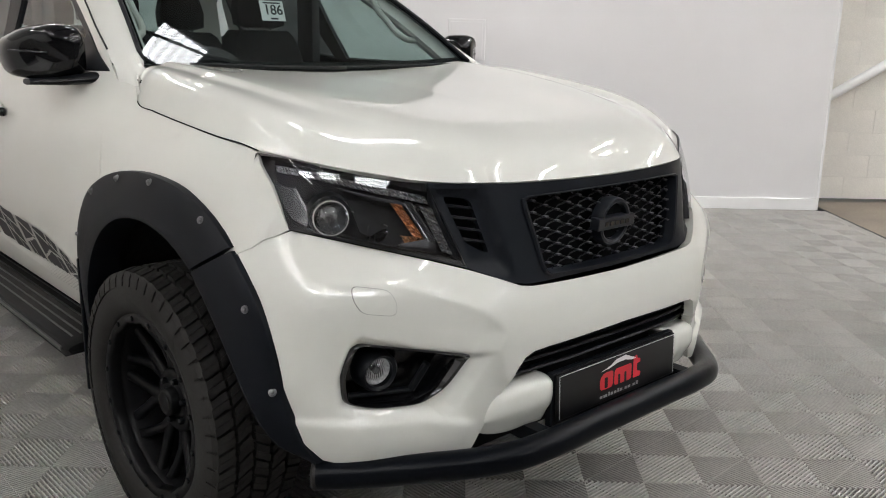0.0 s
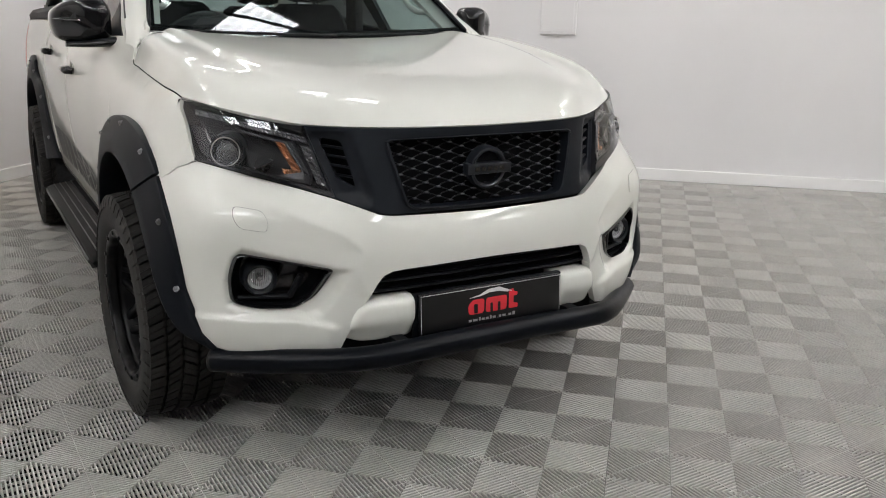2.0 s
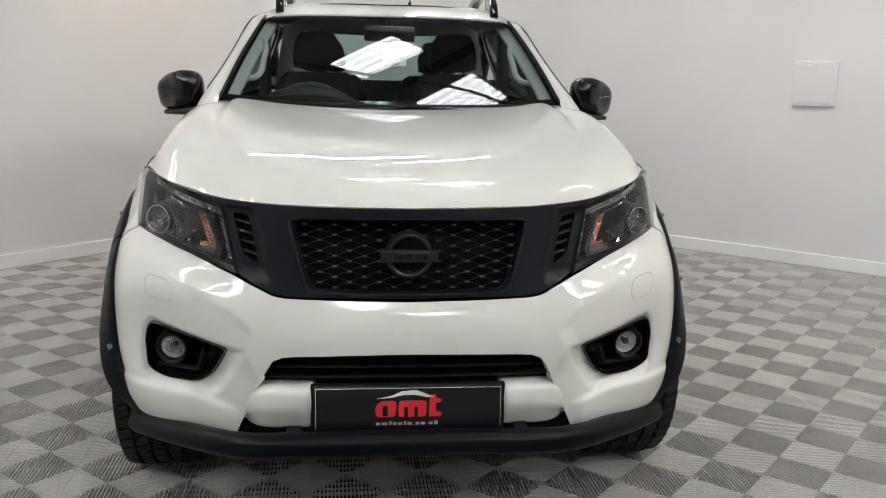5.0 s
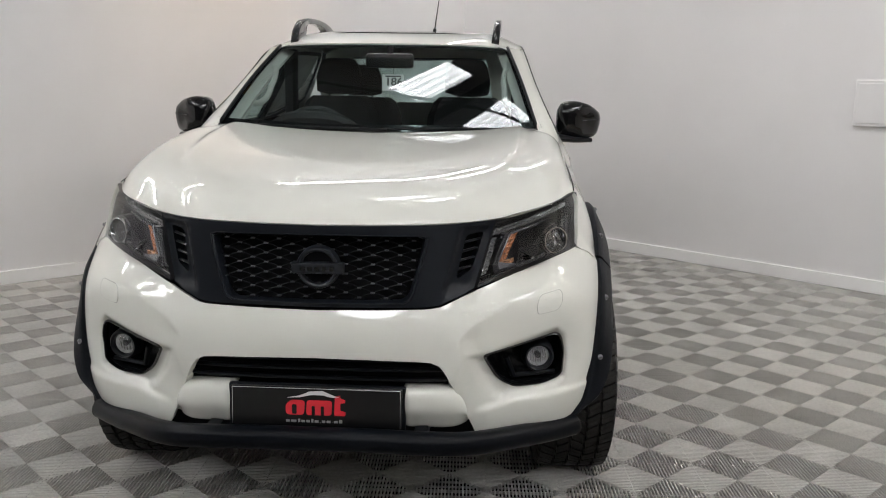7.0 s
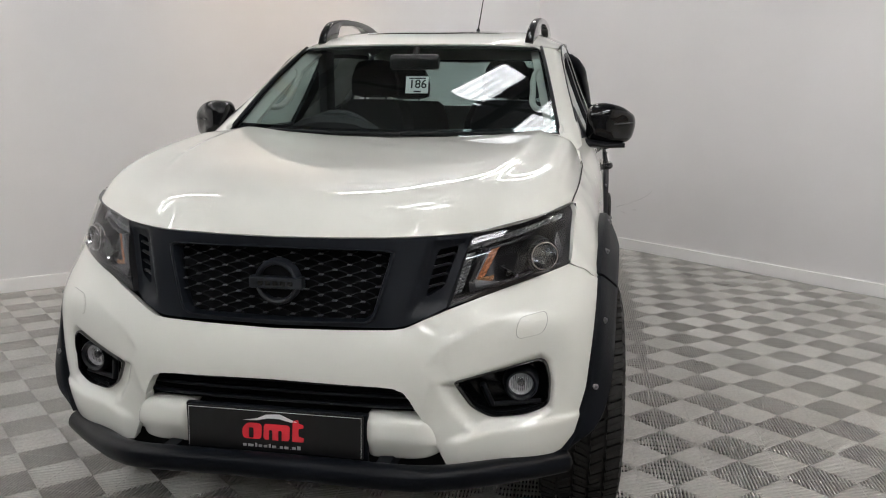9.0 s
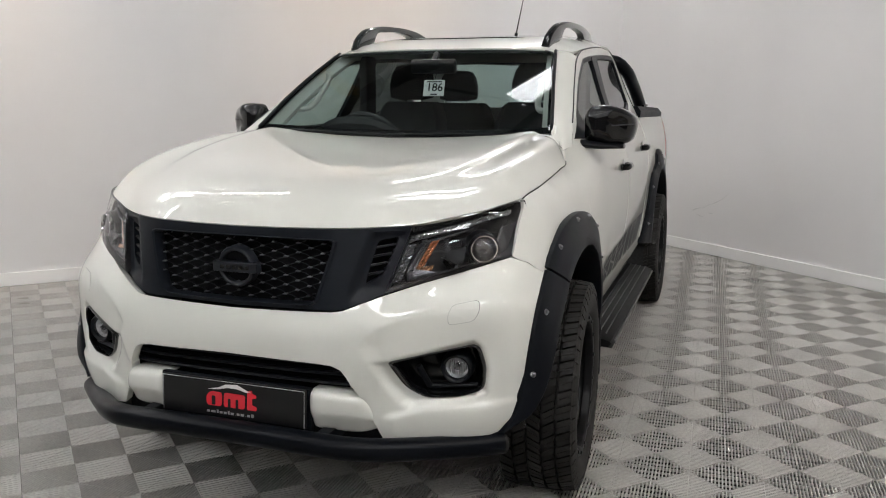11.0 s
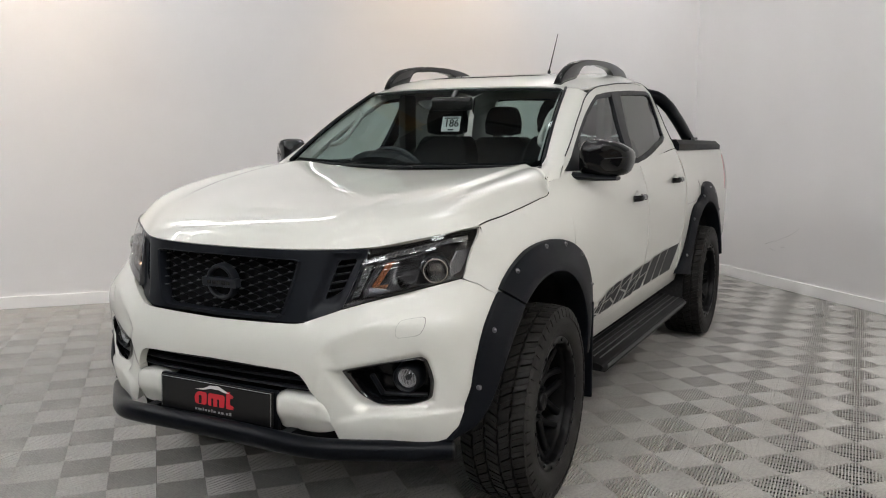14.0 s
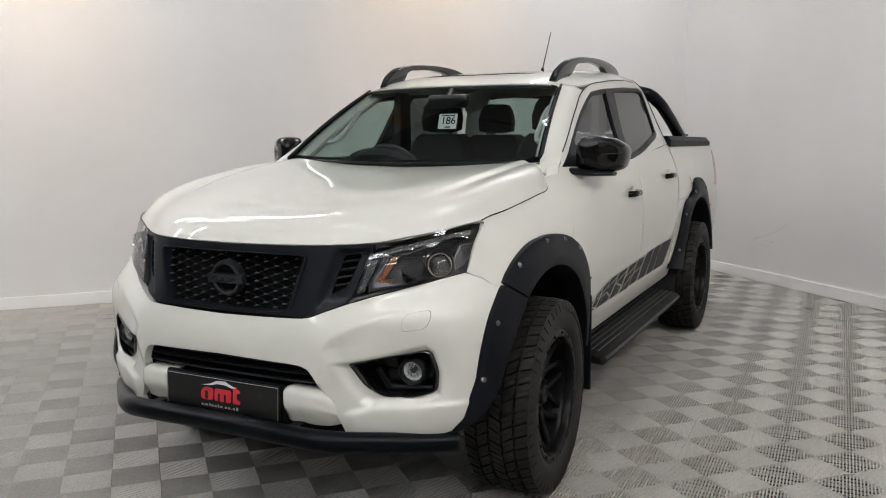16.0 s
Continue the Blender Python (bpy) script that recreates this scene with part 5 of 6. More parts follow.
GH = [(.345, 1.2825), (.40, 1.325), (.443, 1.377), (.59, 1.452), (.715, 1.519), (.85, 1.591), (1.01, 1.658), (1.216, 1.713), (1.52, 1.749), (1.98, 1.778), (2.33, 1.777), (2.44, 1.735), (2.50, 1.62), (2.53, 1.50), (2.55, 1.41), (2.55, 1.378)]
GH = [(y + .07 * frame_shift(z) * (y < 1.3), z) for y, z in GH]
GH += [(y, belt(y) - .0015) for y in (2.3, 2.1, 1.9, 1.7, 1.5, 1.2, .9, .6)]
HOLE = [(.41, 1.312), (.53, 1.374), (.728, 1.478), (.928, 1.578), (1.089, 1.64), (1.232, 1.681), (1.40, 1.70), (1.537, 1.711), (1.93, 1.734), (2.34, 1.745), (2.41, 1.73), (2.44, 1.67), (2.435, 1.56), (2.40, 1.447), (2.32, 1.42), (1.93, 1.356), (1.75, 1.332), (1.534, 1.312), (1.2, 1.306), (.8, 1.304)]
HOLE = [(y + .05 * frame_shift(z) * (y < 1.15), z) for y, z in HOLE]
both("cab_side", lambda: panel(GH, [HOLE], on_side(0.0), steps(.34, 2.56, .07), steps(1.3, 1.78, .05)), PAINT, truck, "white door frames and roof rail", solid=0.02, edge=50)


# black tube stands in for the dark shut gap round the door frame
for k in (1, -1):
    bm = bmesh.new()
    tube(bm, [on_side(0.001)(y, z) for y, z in [tuple(c) for c in curve(GH[2:15], 40)]], 0.0035, 6)
    part("door_gap_line", bm if k > 0 else flipped(bm), BLACK_SATIN, truck)


def inset(lp, d):
    c = Vector((sum(p[0] for p in lp) / len(lp), sum(p[1] for p in lp) / len(lp)))
    out = []
    for i, p in enumerate(lp):
        a, b = Vector(lp[i - 1]), Vector(lp[(i + 1) % len(lp)])
        t = (b - a).normalized()
        n = Vector((-t.y, t.x))
        if n.dot(c - Vector(p)) < 0:
            n = -n
        out.append((p[0] + n.x * d, p[1] + n.y * d))
    return out


both("window_trim", lambda: panel(HOLE, [inset(HOLE, 0.024)], on_side(-0.004), steps(.4, 2.45, .1), steps(1.3, 1.75, .06)), BLACK_SATIN, truck, "black window trim", solid=0.016)
BP = [(1.40, 1.309), (1.52, 1.703), (1.70, 1.716), (1.50, 1.311)]
both("b_pillar", lambda: panel(BP, [], on_side(-0.001), steps(1.3, 1.62, .06), steps(1.32, 1.72, .05)), BLACK_SATIN, truck, "black centre pillar trim", solid=0.02)
FRONT_PANE = [(.43, 1.315), (.55, 1.374), (.74, 1.473), (.94, 1.572), (1.10, 1.632), (1.24, 1.672), (1.40, 1.692), (1.54, 1.702), (1.42, 1.312), (.8, 1.311)]
FRONT_PANE = [(y + .05 * frame_shift(z) * (y < 1.15), z) for y, z in FRONT_PANE]
REAR_PANE = [(1.48, 1.315), (1.68, 1.708), (1.93, 1.726), (2.34, 1.737), (2.405, 1.72), (2.43, 1.66), (2.425, 1.56), (2.39, 1.452), (2.31, 1.427), (1.93, 1.364), (1.75, 1.340)]
for nm, pane, mat in (("front_side_glass", FRONT_PANE, GLASS), ("rear_side_glass", REAR_PANE, GLASS_DARK)):
    for o in both(nm, lambda: panel(pane, [], on_side(-0.014), steps(.4, 2.45, .15), steps(1.3, 1.75, .08)), mat, truck, "side window glass" if mat is GLASS else "dark privacy glass"):
        o.visible_shadow = False

# windscreen pillar: strip from the screen's edge round to the door frame
def pillar():
    """Runs from the wing's top corner up the screen's edge."""
    bm = bmesh.new()
    a = [Vector((.766, .284, 1.284)), Vector((.744, .306, 1.305)), Vector((.724, .330, 1.318)), Vector((.724, .358, 1.326))]
    a += [r[-1] + Vector((.006, 0, -.004)) for r in screen_rows(1.0, 0.0, 1.0, 0.004)]
    b = [Vector(c) for c in ((.222, 1.250), (.245, 1.272), (.30, 1.282), (.345, 1.283))]
    ys = [.40 + .72 * i / 14 for i in range(15)]
    b += [Vector((y, np.interp(y, [q[0] for q in GH[1:9]], [q[1] for q in GH[1:9]]))) for y in ys]
    rows = []
    for i in range(len(a)):
        e = Vector((side_x(b[i].x, b[i].y), b[i].x, b[i].y))
        mid = (a[i] + e) / 2 + Vector((.7, -.45, .55)) * (a[i] - e).length * (.09 + .03 * min(i / 6, 1))
        rows.append(curve([a[i], mid, e], 8))
    for turn in range(30):
        old = [[c.copy() for c in r] for r in rows]
        for j in range(1, len(rows) - 1):
            for n in range(1, 8):
                rows[j][n] = old[j][n] * .5 + (old[j - 1][n] + old[j + 1][n]) * .2 + (old[j][n - 1] + old[j][n + 1]) * .05
    grid(bm, rows)
    return bm


both("windscreen_pillar", pillar, PAINT, truck, "white windscreen pillar", solid=0.01, edge=60)
# cab back and rear window
bm = panel([(-.66, 1.0), (.66, 1.0), (.70, 1.35), (.63, 1.74), (.5, 1.80), (-.5, 1.80), (-.63, 1.74), (-.70, 1.35)], [rounded([(-.52, 1.42), (.52, 1.42), (.47, 1.72), (-.47, 1.72)], .04)], lambda x, z: Vector((x, 2.56 - (z - 1.3) * .14, z)), (), ())
part("cab_back", bm, PAINT, truck, solid=0.02)
bm = panel(rounded([(-.53, 1.41), (.53, 1.41), (.48, 1.73), (-.48, 1.73)], .04), [], lambda x, z: Vector((x, 2.552 - (z - 1.3) * .14, z)), (), ())
o = part("rear_window", bm, GLASS, truck, "cab rear window glass")
o.visible_shadow = False

# roof rails: arched bars on two feet
def roof_rail():
    bm = bmesh.new()
    top = curve([(.522, 1.062, 1.738), (.526, 1.10, 1.786), (.532, 1.19, 1.838), (.538, 1.38, 1.878), (.540, 1.65, 1.898), (.540, 1.92, 1.900), (.540, 2.10, 1.888), (.538, 2.225, 1.860), (.536, 2.275, 1.832)], 40)
    low = curve([(.522, 1.074, 1.728), (.526, 1.20, 1.752), (.532, 1.31, 1.784), (.538, 1.365, 1.832), (.540, 1.52, 1.858), (.540, 1.78, 1.864), (.540, 1.90, 1.852), (.538, 1.97, 1.826), (.536, 2.19, 1.820)], 40)
    rows = []
    for a, b in zip(top, low):
        w = Vector((.020, 0, 0))
        d = (a - b) * 0.12
        rows.append([a - w * .5, a + w * .5, a + w - d, b + w, b - w, a - w - d])
    vs = grid(bm, rows, loop=True)
    bm.faces.new(vs[0])
    bm.faces.new(vs[-1])
    bmesh.ops.recalc_face_normals(bm, faces=bm.faces[:])
    return bm


for k in (1, -1):
    bm = roof_rail()
    part("roof_rail", bm if k > 0 else flipped(bm), BLACK_GLOSS, truck, "gloss black arched roof rail", bevel=0.004, edge=40)

bm = bmesh.new()
tube(bm, [(.150, 1.925, 1.845), (.152, 1.925, 1.87)], [.013, .009], 10)
tube(bm, [(.152, 1.925, 1.868), (.178, 2.0, 2.10)], [.004, .0022], 6)
part("aerial", bm, BLACK_SATIN, truck, "thin black roof aerial")

# ---- mirrors ----
MIRROR_FACE = rounded([(-.108, -.078), (.02, -.092), (.088, -.080), (.106, -.010), (.102, .030), (.050, .070), (-.030, .088), (-.088, .080), (-.108, .040)], .035, 4)


def mirror_head():
    """A housing rounded in front, its outer end swept back."""
    bm = bmesh.new()
    c = Vector((.925, .640, 1.364))
    rows = []
    for d, s in ((-.076, .40), (-.074, .66), (-.064, .87), (-.040, .975), (-.005, 1.0), (.040, 1.0), (.058, .97), (.060, .90)):
        rows.append([c + Vector((x * s, d + (.85 * x if x > 0 else .25 * x) * (.55 + .45 * s), z * s + .004)) for x, z in MIRROR_FACE])
    vs = grid(bm, rows, loop=True)
    bm.faces.new(vs[0][::-1])
    bm.faces.new(vs[-1])
    bmesh.ops.recalc_face_normals(bm, faces=bm.faces[:])
    return bm


for k in (1, -1):
    bm = mirror_head()
    shape = BVHTree.FromBMesh(bm)
    cap = part("door_mirror", bm if k > 0 else flipped(bm), BLACK_GLOSS, truck, "gloss black door mirror", edge=50)
    # joint round the housing's middle, with the repeater in its outer half
    line = [shape.ray_cast(Vector((x, 0, 1.362 + .06 * (x - .9))), Vector((0, 1, 0)))[0] for x in np.linspace(.90, 1.022, 16)]
    bm = bmesh.new()
    tube(bm, line[4:], .0032, 6)
    part("mirror_repeater", bm if k > 0 else flipped(bm), LAMP_SMOKE, cap, "smoked side repeater strip")
    bm = bmesh.new()
    rows = []
    for x, y, z, w, h in ((.795, .50, 1.292, .055, .020), (.84, .53, 1.284, .05, .017), (.90, .575, 1.276, .045, .014), (.985, .65, 1.272, .038, .010)):
        rows.append([Vector((x, y + w * math.cos(a), z + h * math.sin(a))) for a in np.linspace(0, 2 * math.pi, 14, endpoint=False)])
    vs = grid(bm, rows, loop=True)
    bm.faces.new(vs[0])
    bm.faces.new(vs[-1])
    bmesh.ops.recalc_face_normals(bm, faces=bm.faces[:])
    part("mirror_arm", bm if k > 0 else flipped(bm), BLACK_SATIN, cap)
    # glass in the back of the housing
    bm = bmesh.new()
    bm.faces.new([bm.verts.new(Vector((.925 + x * .84, .705 + (.85 * x if x > 0 else .25 * x) * .95, 1.368 + z * .84))) for x, z in MIRROR_FACE])
    face_out(bm, lambda c: Vector((0, 1, 0)))
    part("mirror_glass", bm if k > 0 else flipped(bm), CHROME, cap, "mirror glass", smooth=False)
    tri = [(.42, 1.312), (.70, 1.306), (.70, 1.435), (.56, 1.370)]
    bm = panel(tri, [], on_side(0.003), (.5, .6), (1.35, 1.4))
    face_out(bm, lambda c: Vector((1, 0, 0)))
    part("mirror_base", bm if k > 0 else flipped(bm), BLACK_SATIN, cap, solid=0.02)

# ---- load bed ----
bed = [(2.42, .575), (2.385, .60), (2.425, .64), (2.448, .70), (2.468, .80), (2.507, .90), (2.548, 1.02), (2.563, 1.15), (2.565, 1.372), (3.3, 1.368), (4.08, 1.352), (4.12, 1.335), (4.15, 1.2), (4.155, .66), (4.10, .60), (3.76, .56)] + arc(AXLE_R, .40, .642, 166, 12, 22)
both("bed_side", lambda: panel(bed, [], on_side(0.0), steps(2.6, 4.15, .07), steps(.55, 1.36, .05)), PAINT, truck, "pearl white load bed side", solid=0.02, edge=50)
bm = bmesh.new()
tube(bm, curve([(side_x(y, z) + .0005, y, z) for y, z in ((2.59, 1.003), (2.74, 1.005), (2.90, 1.018), (2.985, 1.045), (2.995, 1.09), (2.95, 1.14))], 24), .0022, 6)
part("fuel_flap_gap", bm, SHUT_GREY, truck, "gap round the fuel flap")
bm = bmesh.new()
brick_of(bm, (-.78, 4.12, .62), (.78, 4.17, 1.34))
part("tailgate", bm, PAINT, truck, "pearl white tailgate", bevel=0.02)
bm = bmesh.new()
brick_of(bm, (-.66, 4.10, .45), (.66, 4.24, .58))
part("rear_bumper", bm, BLACK_SATIN, truck, bevel=0.02)
both("tail_lamp", lambda: panel(rounded([(4.03, 1.02), (4.145, 1.02), (4.13, 1.30), (4.085, 1.30)], .015), [], on_side(0.002), (), steps(1.0, 1.3, .04)), RED_LENS, truck, "red tail lamp lens", solid=0.02)
bm = bmesh.new()
brick_of(bm, (-.80, 2.60, 1.345), (.80, 4.10, 1.375))
part("bed_cover", bm, BLACK_SATIN, truck, "black load bed cover", smooth=False, bevel=0.01)
for k in (1, -1):
    bm = bmesh.new()
    rows = []
    for y, h in ((2.57, .062), (3.0, .060), (3.6, .058), (4.02, .055), (4.09, .04)):
        z = np.interp(y, (2.57, 4.1), (1.372, 1.352))
        rows.append([Vector((.835, y, z - .012)), Vector((.838, y, z + h * .5)), Vector((.815, y, z + h)), Vector((.745, y, z + h)), Vector((.73, y, z - .01))])
    vs = grid(bm, rows)
    bm.faces.new(vs[0])
    bm.faces.new(vs[-1][::-1])
    bmesh.ops.recalc_face_normals(bm, faces=bm.faces[:])
    part("bed_rail_cap", bm if k > 0 else flipped(bm), BLACK_FLARE, truck, "black bed rail cap", edge=30)
bm = bmesh.new()
tube(bm, curve([(-.765, 3.27, 1.40), (-.758, 3.12, 1.468), (-.738, 2.85, 1.592), (-.715, 2.68, 1.668), (-.67, 2.61, 1.715), (-.58, 2.59, 1.735), (0, 2.59, 1.745), (.58, 2.59, 1.735), (.67, 2.61, 1.715), (.715, 2.68, 1.668), (.738, 2.85, 1.592), (.758, 3.12, 1.468), (.765, 3.27, 1.40)], 60), .042, 14)
sport = part("sports_bar", bm, BAR_BLACK, truck, "black tubular sports bar over the load bed")
for k in (1, -1):
    bm = bmesh.new()
    brick_of(bm, (.74, 3.12, 1.425), (.80, 3.36, 1.442))
    part("bar_foot", bm if k > 0 else flipped(bm), BAR_BLACK, sport, smooth=False, bevel=0.006)

# ---- running boards, nudge bar ----
for k in (1, -1):
    bm = bmesh.new()
    secs = []
    for y in (.50, .53, 2.20, 2.245):
        w = 0.0 if .52 < y < 2.22 else .012
        secs.append([Vector((x, y, z)) for x, z in ((.80, .455 - w), (.955 - w, .435 - w), (.985 - w, .425 - w), (.992 - w, .405), (.98 - w, .375 + w), (.80, .385 + w))])
    vs = grid(bm, secs, loop=True)
    bm.faces.new(vs[0])
    bm.faces.new(vs[-1])
    bmesh.ops.recalc_face_normals(bm, faces=bm.faces[:])
    board = part("running_board", bm if k > 0 else flipped(bm), BOARD_BLACK, truck, "black running board with grey tread strips", edge=30)
    for i, x in enumerate((.83, .86, .89, .92, .95)):
        bm = bmesh.new()
        brick_of(bm, (x - .0028, .54, .4555 - (x - .80) * .129), (x + .0028, 2.19, .4595 - (x - .80) * .129))
        part("tread_strip", bm if k > 0 else flipped(bm), GREY_TRIM, board, smooth=False)
    bm = bmesh.new()
    brick_of(bm, (.9855, .53, .398), (.9945, 2.21, .414))
    part("edge_strip", bm if k > 0 else flipped(bm), GREY_TRIM, board, smooth=False, bevel=0.002)

bm = bmesh.new()
NB = [(.805, -.700, .393), (.72, -.775, .399), (.60, -.88, .415), (.50, -.962, .429), (.42, -1.008, .440), (.33, -1.026, .447), (.15, -1.030, .451), (0, -1.030, .451)]
tube(bm, curve(NB + [(-x, y, z) for x, y, z in NB[-2::-1]], 60), .0365, 18)
nudge = part("nudge_bar", bm, BAR_BLACK, truck, "satin black tubular nudge bar", edge=50)
for k in (1, -1):
    bm = bmesh.new()
    vs = revolve(bm, [(0, .036), (.01, .0365), (.016, .030), (.018, .01)], "x", 18, Matrix.Translation((.803 * k, -.702, .392)) @ pose(0, 0, 0, 0, 0, 42 if k > 0 else 138))
    disc_close(bm, vs[-1])
    part("end_cap", bm, RUBBER, nudge, "black end cap")
    bm = bmesh.new()
    brick_of(bm, (.30, -1.01, .43), (.34, -.70, .47))
    part("bar_bracket", bm if k > 0 else flipped(bm), BLACK_SATIN, nudge, smooth=False)

# underside
bm = bmesh.new()
brick_of(bm, (-.55, -.80, .36), (.55, 4.0, .52))
brick_of(bm, (-.70, -.72, .40), (.70, -.5, .55))
part("chassis", bm, BLACK_DEEP, truck, "black chassis frame", smooth=False)
for cy in (AXLE_F, AXLE_R):
    bm = bmesh.new()
    tube(bm, [(-.72, cy, HUB_Z), (.72, cy, HUB_Z)], .05, 10)
    part("axle", bm, BLACK_SATIN, truck)

# ---- side decals ----
def stripe(points):
    sub = panel(points, [], lambda y, z: Vector((side_x(y, z) + scallop(y, z) + .0045, y, z)), steps(.4, 2.5, .1), steps(.55, .78, .03))
    face_out(sub, lambda c: Vector((1, 0, 0)))
    return sub


def joined(parts):
    bm = bmesh.new()
    for sub in parts:
        tmp = bpy.data.meshes.new("tmp")
        sub.to_mesh(tmp)
        sub.free()
        bm.from_mesh(tmp)
        bpy.data.meshes.remove(tmp)
    return bm


def top_line(y):
    return float(np.interp(y, (.5, .62, .8, 1.0, 1.25, 1.66, 1.9, 2.4), (.63, .652, .690, .716, .724, .743, .757, .761)))


random.seed(4)
BARS = ((2.12, 2.385), (1.935, 2.09), (1.737, 1.897), (1.525, 1.677), (1.328, 1.50), (1.123, 1.297), (.958, 1.103), (.828, .948), (.697, .803), (.575, .665))
for i, (y0, y1) in enumerate(BARS):
    low, shards = (.612 if i < 4 else .604), []

    def spot(u, t):
        """A place on the bar, u across it, t from its foot to its head; the bar bends forward towards its foot."""
        t = min(max(t, 0.0), 1.0)
        y = y0 + (y1 - y0) * u
        z = low + (top_line(y) - low) * t
        return max(y - (.20 if i < 7 else .14) * (1 - t) ** 1.4, .562), z
    n = (0, 0, 0, 1, 2, 2, 2, 2, 2, 1)[i]
    cuts = [(0.0, 0.0)] + [((q + 1) / (n + 1) + random.uniform(-.12, .12) + .12 * (i % 2), random.uniform(-.35, .35)) for q in range(n)] + [(1.0, 0.0)]
    for q, ((t0, k0), (t1, k1)) in enumerate(zip(cuts, cuts[1:])):
        g0, g1 = (.022 if q else 0), (.022 if t1 < 1 else 0)
        rag = 0.0 if i < 3 else .022
        wide = 0.0 if i < 3 else random.uniform(0, .07)
        us = np.linspace(wide, 1 - wide, 7)
        foot = [spot(u, t0 + g0 + k0 * (u - .5) + random.uniform(0, rag) + (.05 * (m % 2) if i > 4 and not q else 0)) for m, u in enumerate(us)]
        head = [spot(u, t1 - g1 + k1 * (u - .5) - (random.uniform(0, rag) if t1 < 1 else random.uniform(0, rag * 1.5))) for u in us[::-1]]
        sides = [spot(1 - wide - random.uniform(0, rag * 2), t0 + (t1 - t0) * f + k1 * .5 * f + k0 * .5 * (1 - f)) for f in (.3, .6)]
        if i > 3 and random.random() < .45 and t1 - t0 > .25:
            # a slanting splinter line through the block
            c = random.uniform(.35, .6)
            a0, a1 = spot(c, t0 + g0 + k0 * (c - .5) + .01), spot(c + .10, t1 - g1 + k1 * (c - .4) - .01)
            b0, b1 = spot(c + .05, t0 + g0 + k0 * (c - .45) + .01), spot(c + .15, t1 - g1 + k1 * (c - .35) - .01)
            shards.append([p for p, u in zip(foot, us) if u < c] + [a0, a1] + [p for p, u in zip(head, us[::-1]) if u < c + .08])
            shards.append([b0] + [p for p, u in zip(foot, us) if u > c + .07] + sides + [p for p, u in zip(head, us[::-1]) if u > c + .17] + [b1])
        else:
            shards.append(foot + sides + head)
    for k in (1, -1):
        holder = doors[1 if y1 > 1.6 else 0][0 if k > 0 else 1]
        bm = joined([stripe(s) for s in shards])
        part("decal_stripe", bm if k > 0 else flipped(bm), VINYL, holder, "black slanted vinyl stripe" if i < 3 else "broken black vinyl stripe")
# fading screen of small grey dots under the front stripes
for k in (1, -1):
    bm = bmesh.new()
    for i in range(30):
        for j in range(6):
            y, z = .575 + i * .013, .556 + j * .011 + (i % 2) * .0055
            r = .0050 * (1 - .5 * i / 30) * (1 - .08 * j)
            on = lambda u, v: Vector((side_x(u, v) + scallop(u, v) + .0035, u, v))
            bm.faces.new([bm.verts.new(on(y + r * a, z + r * b)) for a, b in ((-1, 0), (0, -1), (1, 0), (0, 1))])
    face_out(bm, lambda c: Vector((1, 0, 0)))
    tagged(part("decal_dots", bm if k > 0 else flipped(bm), VINYL_GREY, doors[0][0 if k > 0 else 1]), "", "", "", "stuff")

# ---- cabin ----
bm = bmesh.new()
rows = loft([[(0, .42, 1.285), (.4, .45, 1.29), (.68, .50, 1.285)], [(0, .62, 1.285), (.4, .64, 1.29), (.70, .66, 1.28)], [(0, .80, 1.25), (.4, .80, 1.255), (.72, .80, 1.24)], [(0, .86, 1.12), (.4, .86, 1.12), (.74, .86, 1.1)], [(0, .80, .85), (.4, .80, .85), (.74, .80, .85)]], 10, 16)
grid(bm, rows)
mirrored(bm)
part("dashboard", bm, INTERIOR, truck, "dark grey dashboard", solid=0.01)
bm = bmesh.new()
brick_of(bm, (-.76, .45, .62), (.76, 2.5, .70))
part("cabin_floor", bm, INTERIOR, truck, smooth=False)
both("door_card", lambda: panel([(.5, 1.29), (2.5, 1.33), (2.5, .7), (.6, .7)], [], on_side(-0.06), steps(.5, 2.5, .2), steps(.7, 1.3, .1)), INTERIOR, truck)
bm = bmesh.new()
revm = Matrix.Translation((-.37, .92, 1.235)) @ pose(0, 0, 0, -62)
rim_pts = [revm @ Vector((.185 * math.cos(a), .185 * math.sin(a), 0)) for a in np.linspace(0, 2 * math.pi, 33)]
tube(bm, rim_pts, .014, 8, cap=False)
wheel_s = part("steering_wheel", bm, WHEEL_GRIP, truck, "black steering wheel")
bm = bmesh.new()
for a in (0.1, math.pi - 0.1, -math.pi / 2):
    tube(bm, [revm @ Vector((0, 0, -.02)), revm @ Vector((.18 * math.cos(a), .18 * math.sin(a), 0))], .016, 6)
vs = revolve(bm, [(-.05, .06), (0.0, .06), (.012, .045)], "z", 20, revm)
disc_close(bm, vs[-1])
part("steering_hub", bm, INTERIOR, wheel_s)
bm = bmesh.new()
tube(bm, curve([(-.37 - .22, .80, 1.275), (-.37 - .13, .75, 1.335), (-.37, .73, 1.350), (-.37 + .13, .75, 1.335), (-.37 + .22, .80, 1.275)], 14), .04, 8)
part("instrument_hood", bm, INTERIOR, truck)


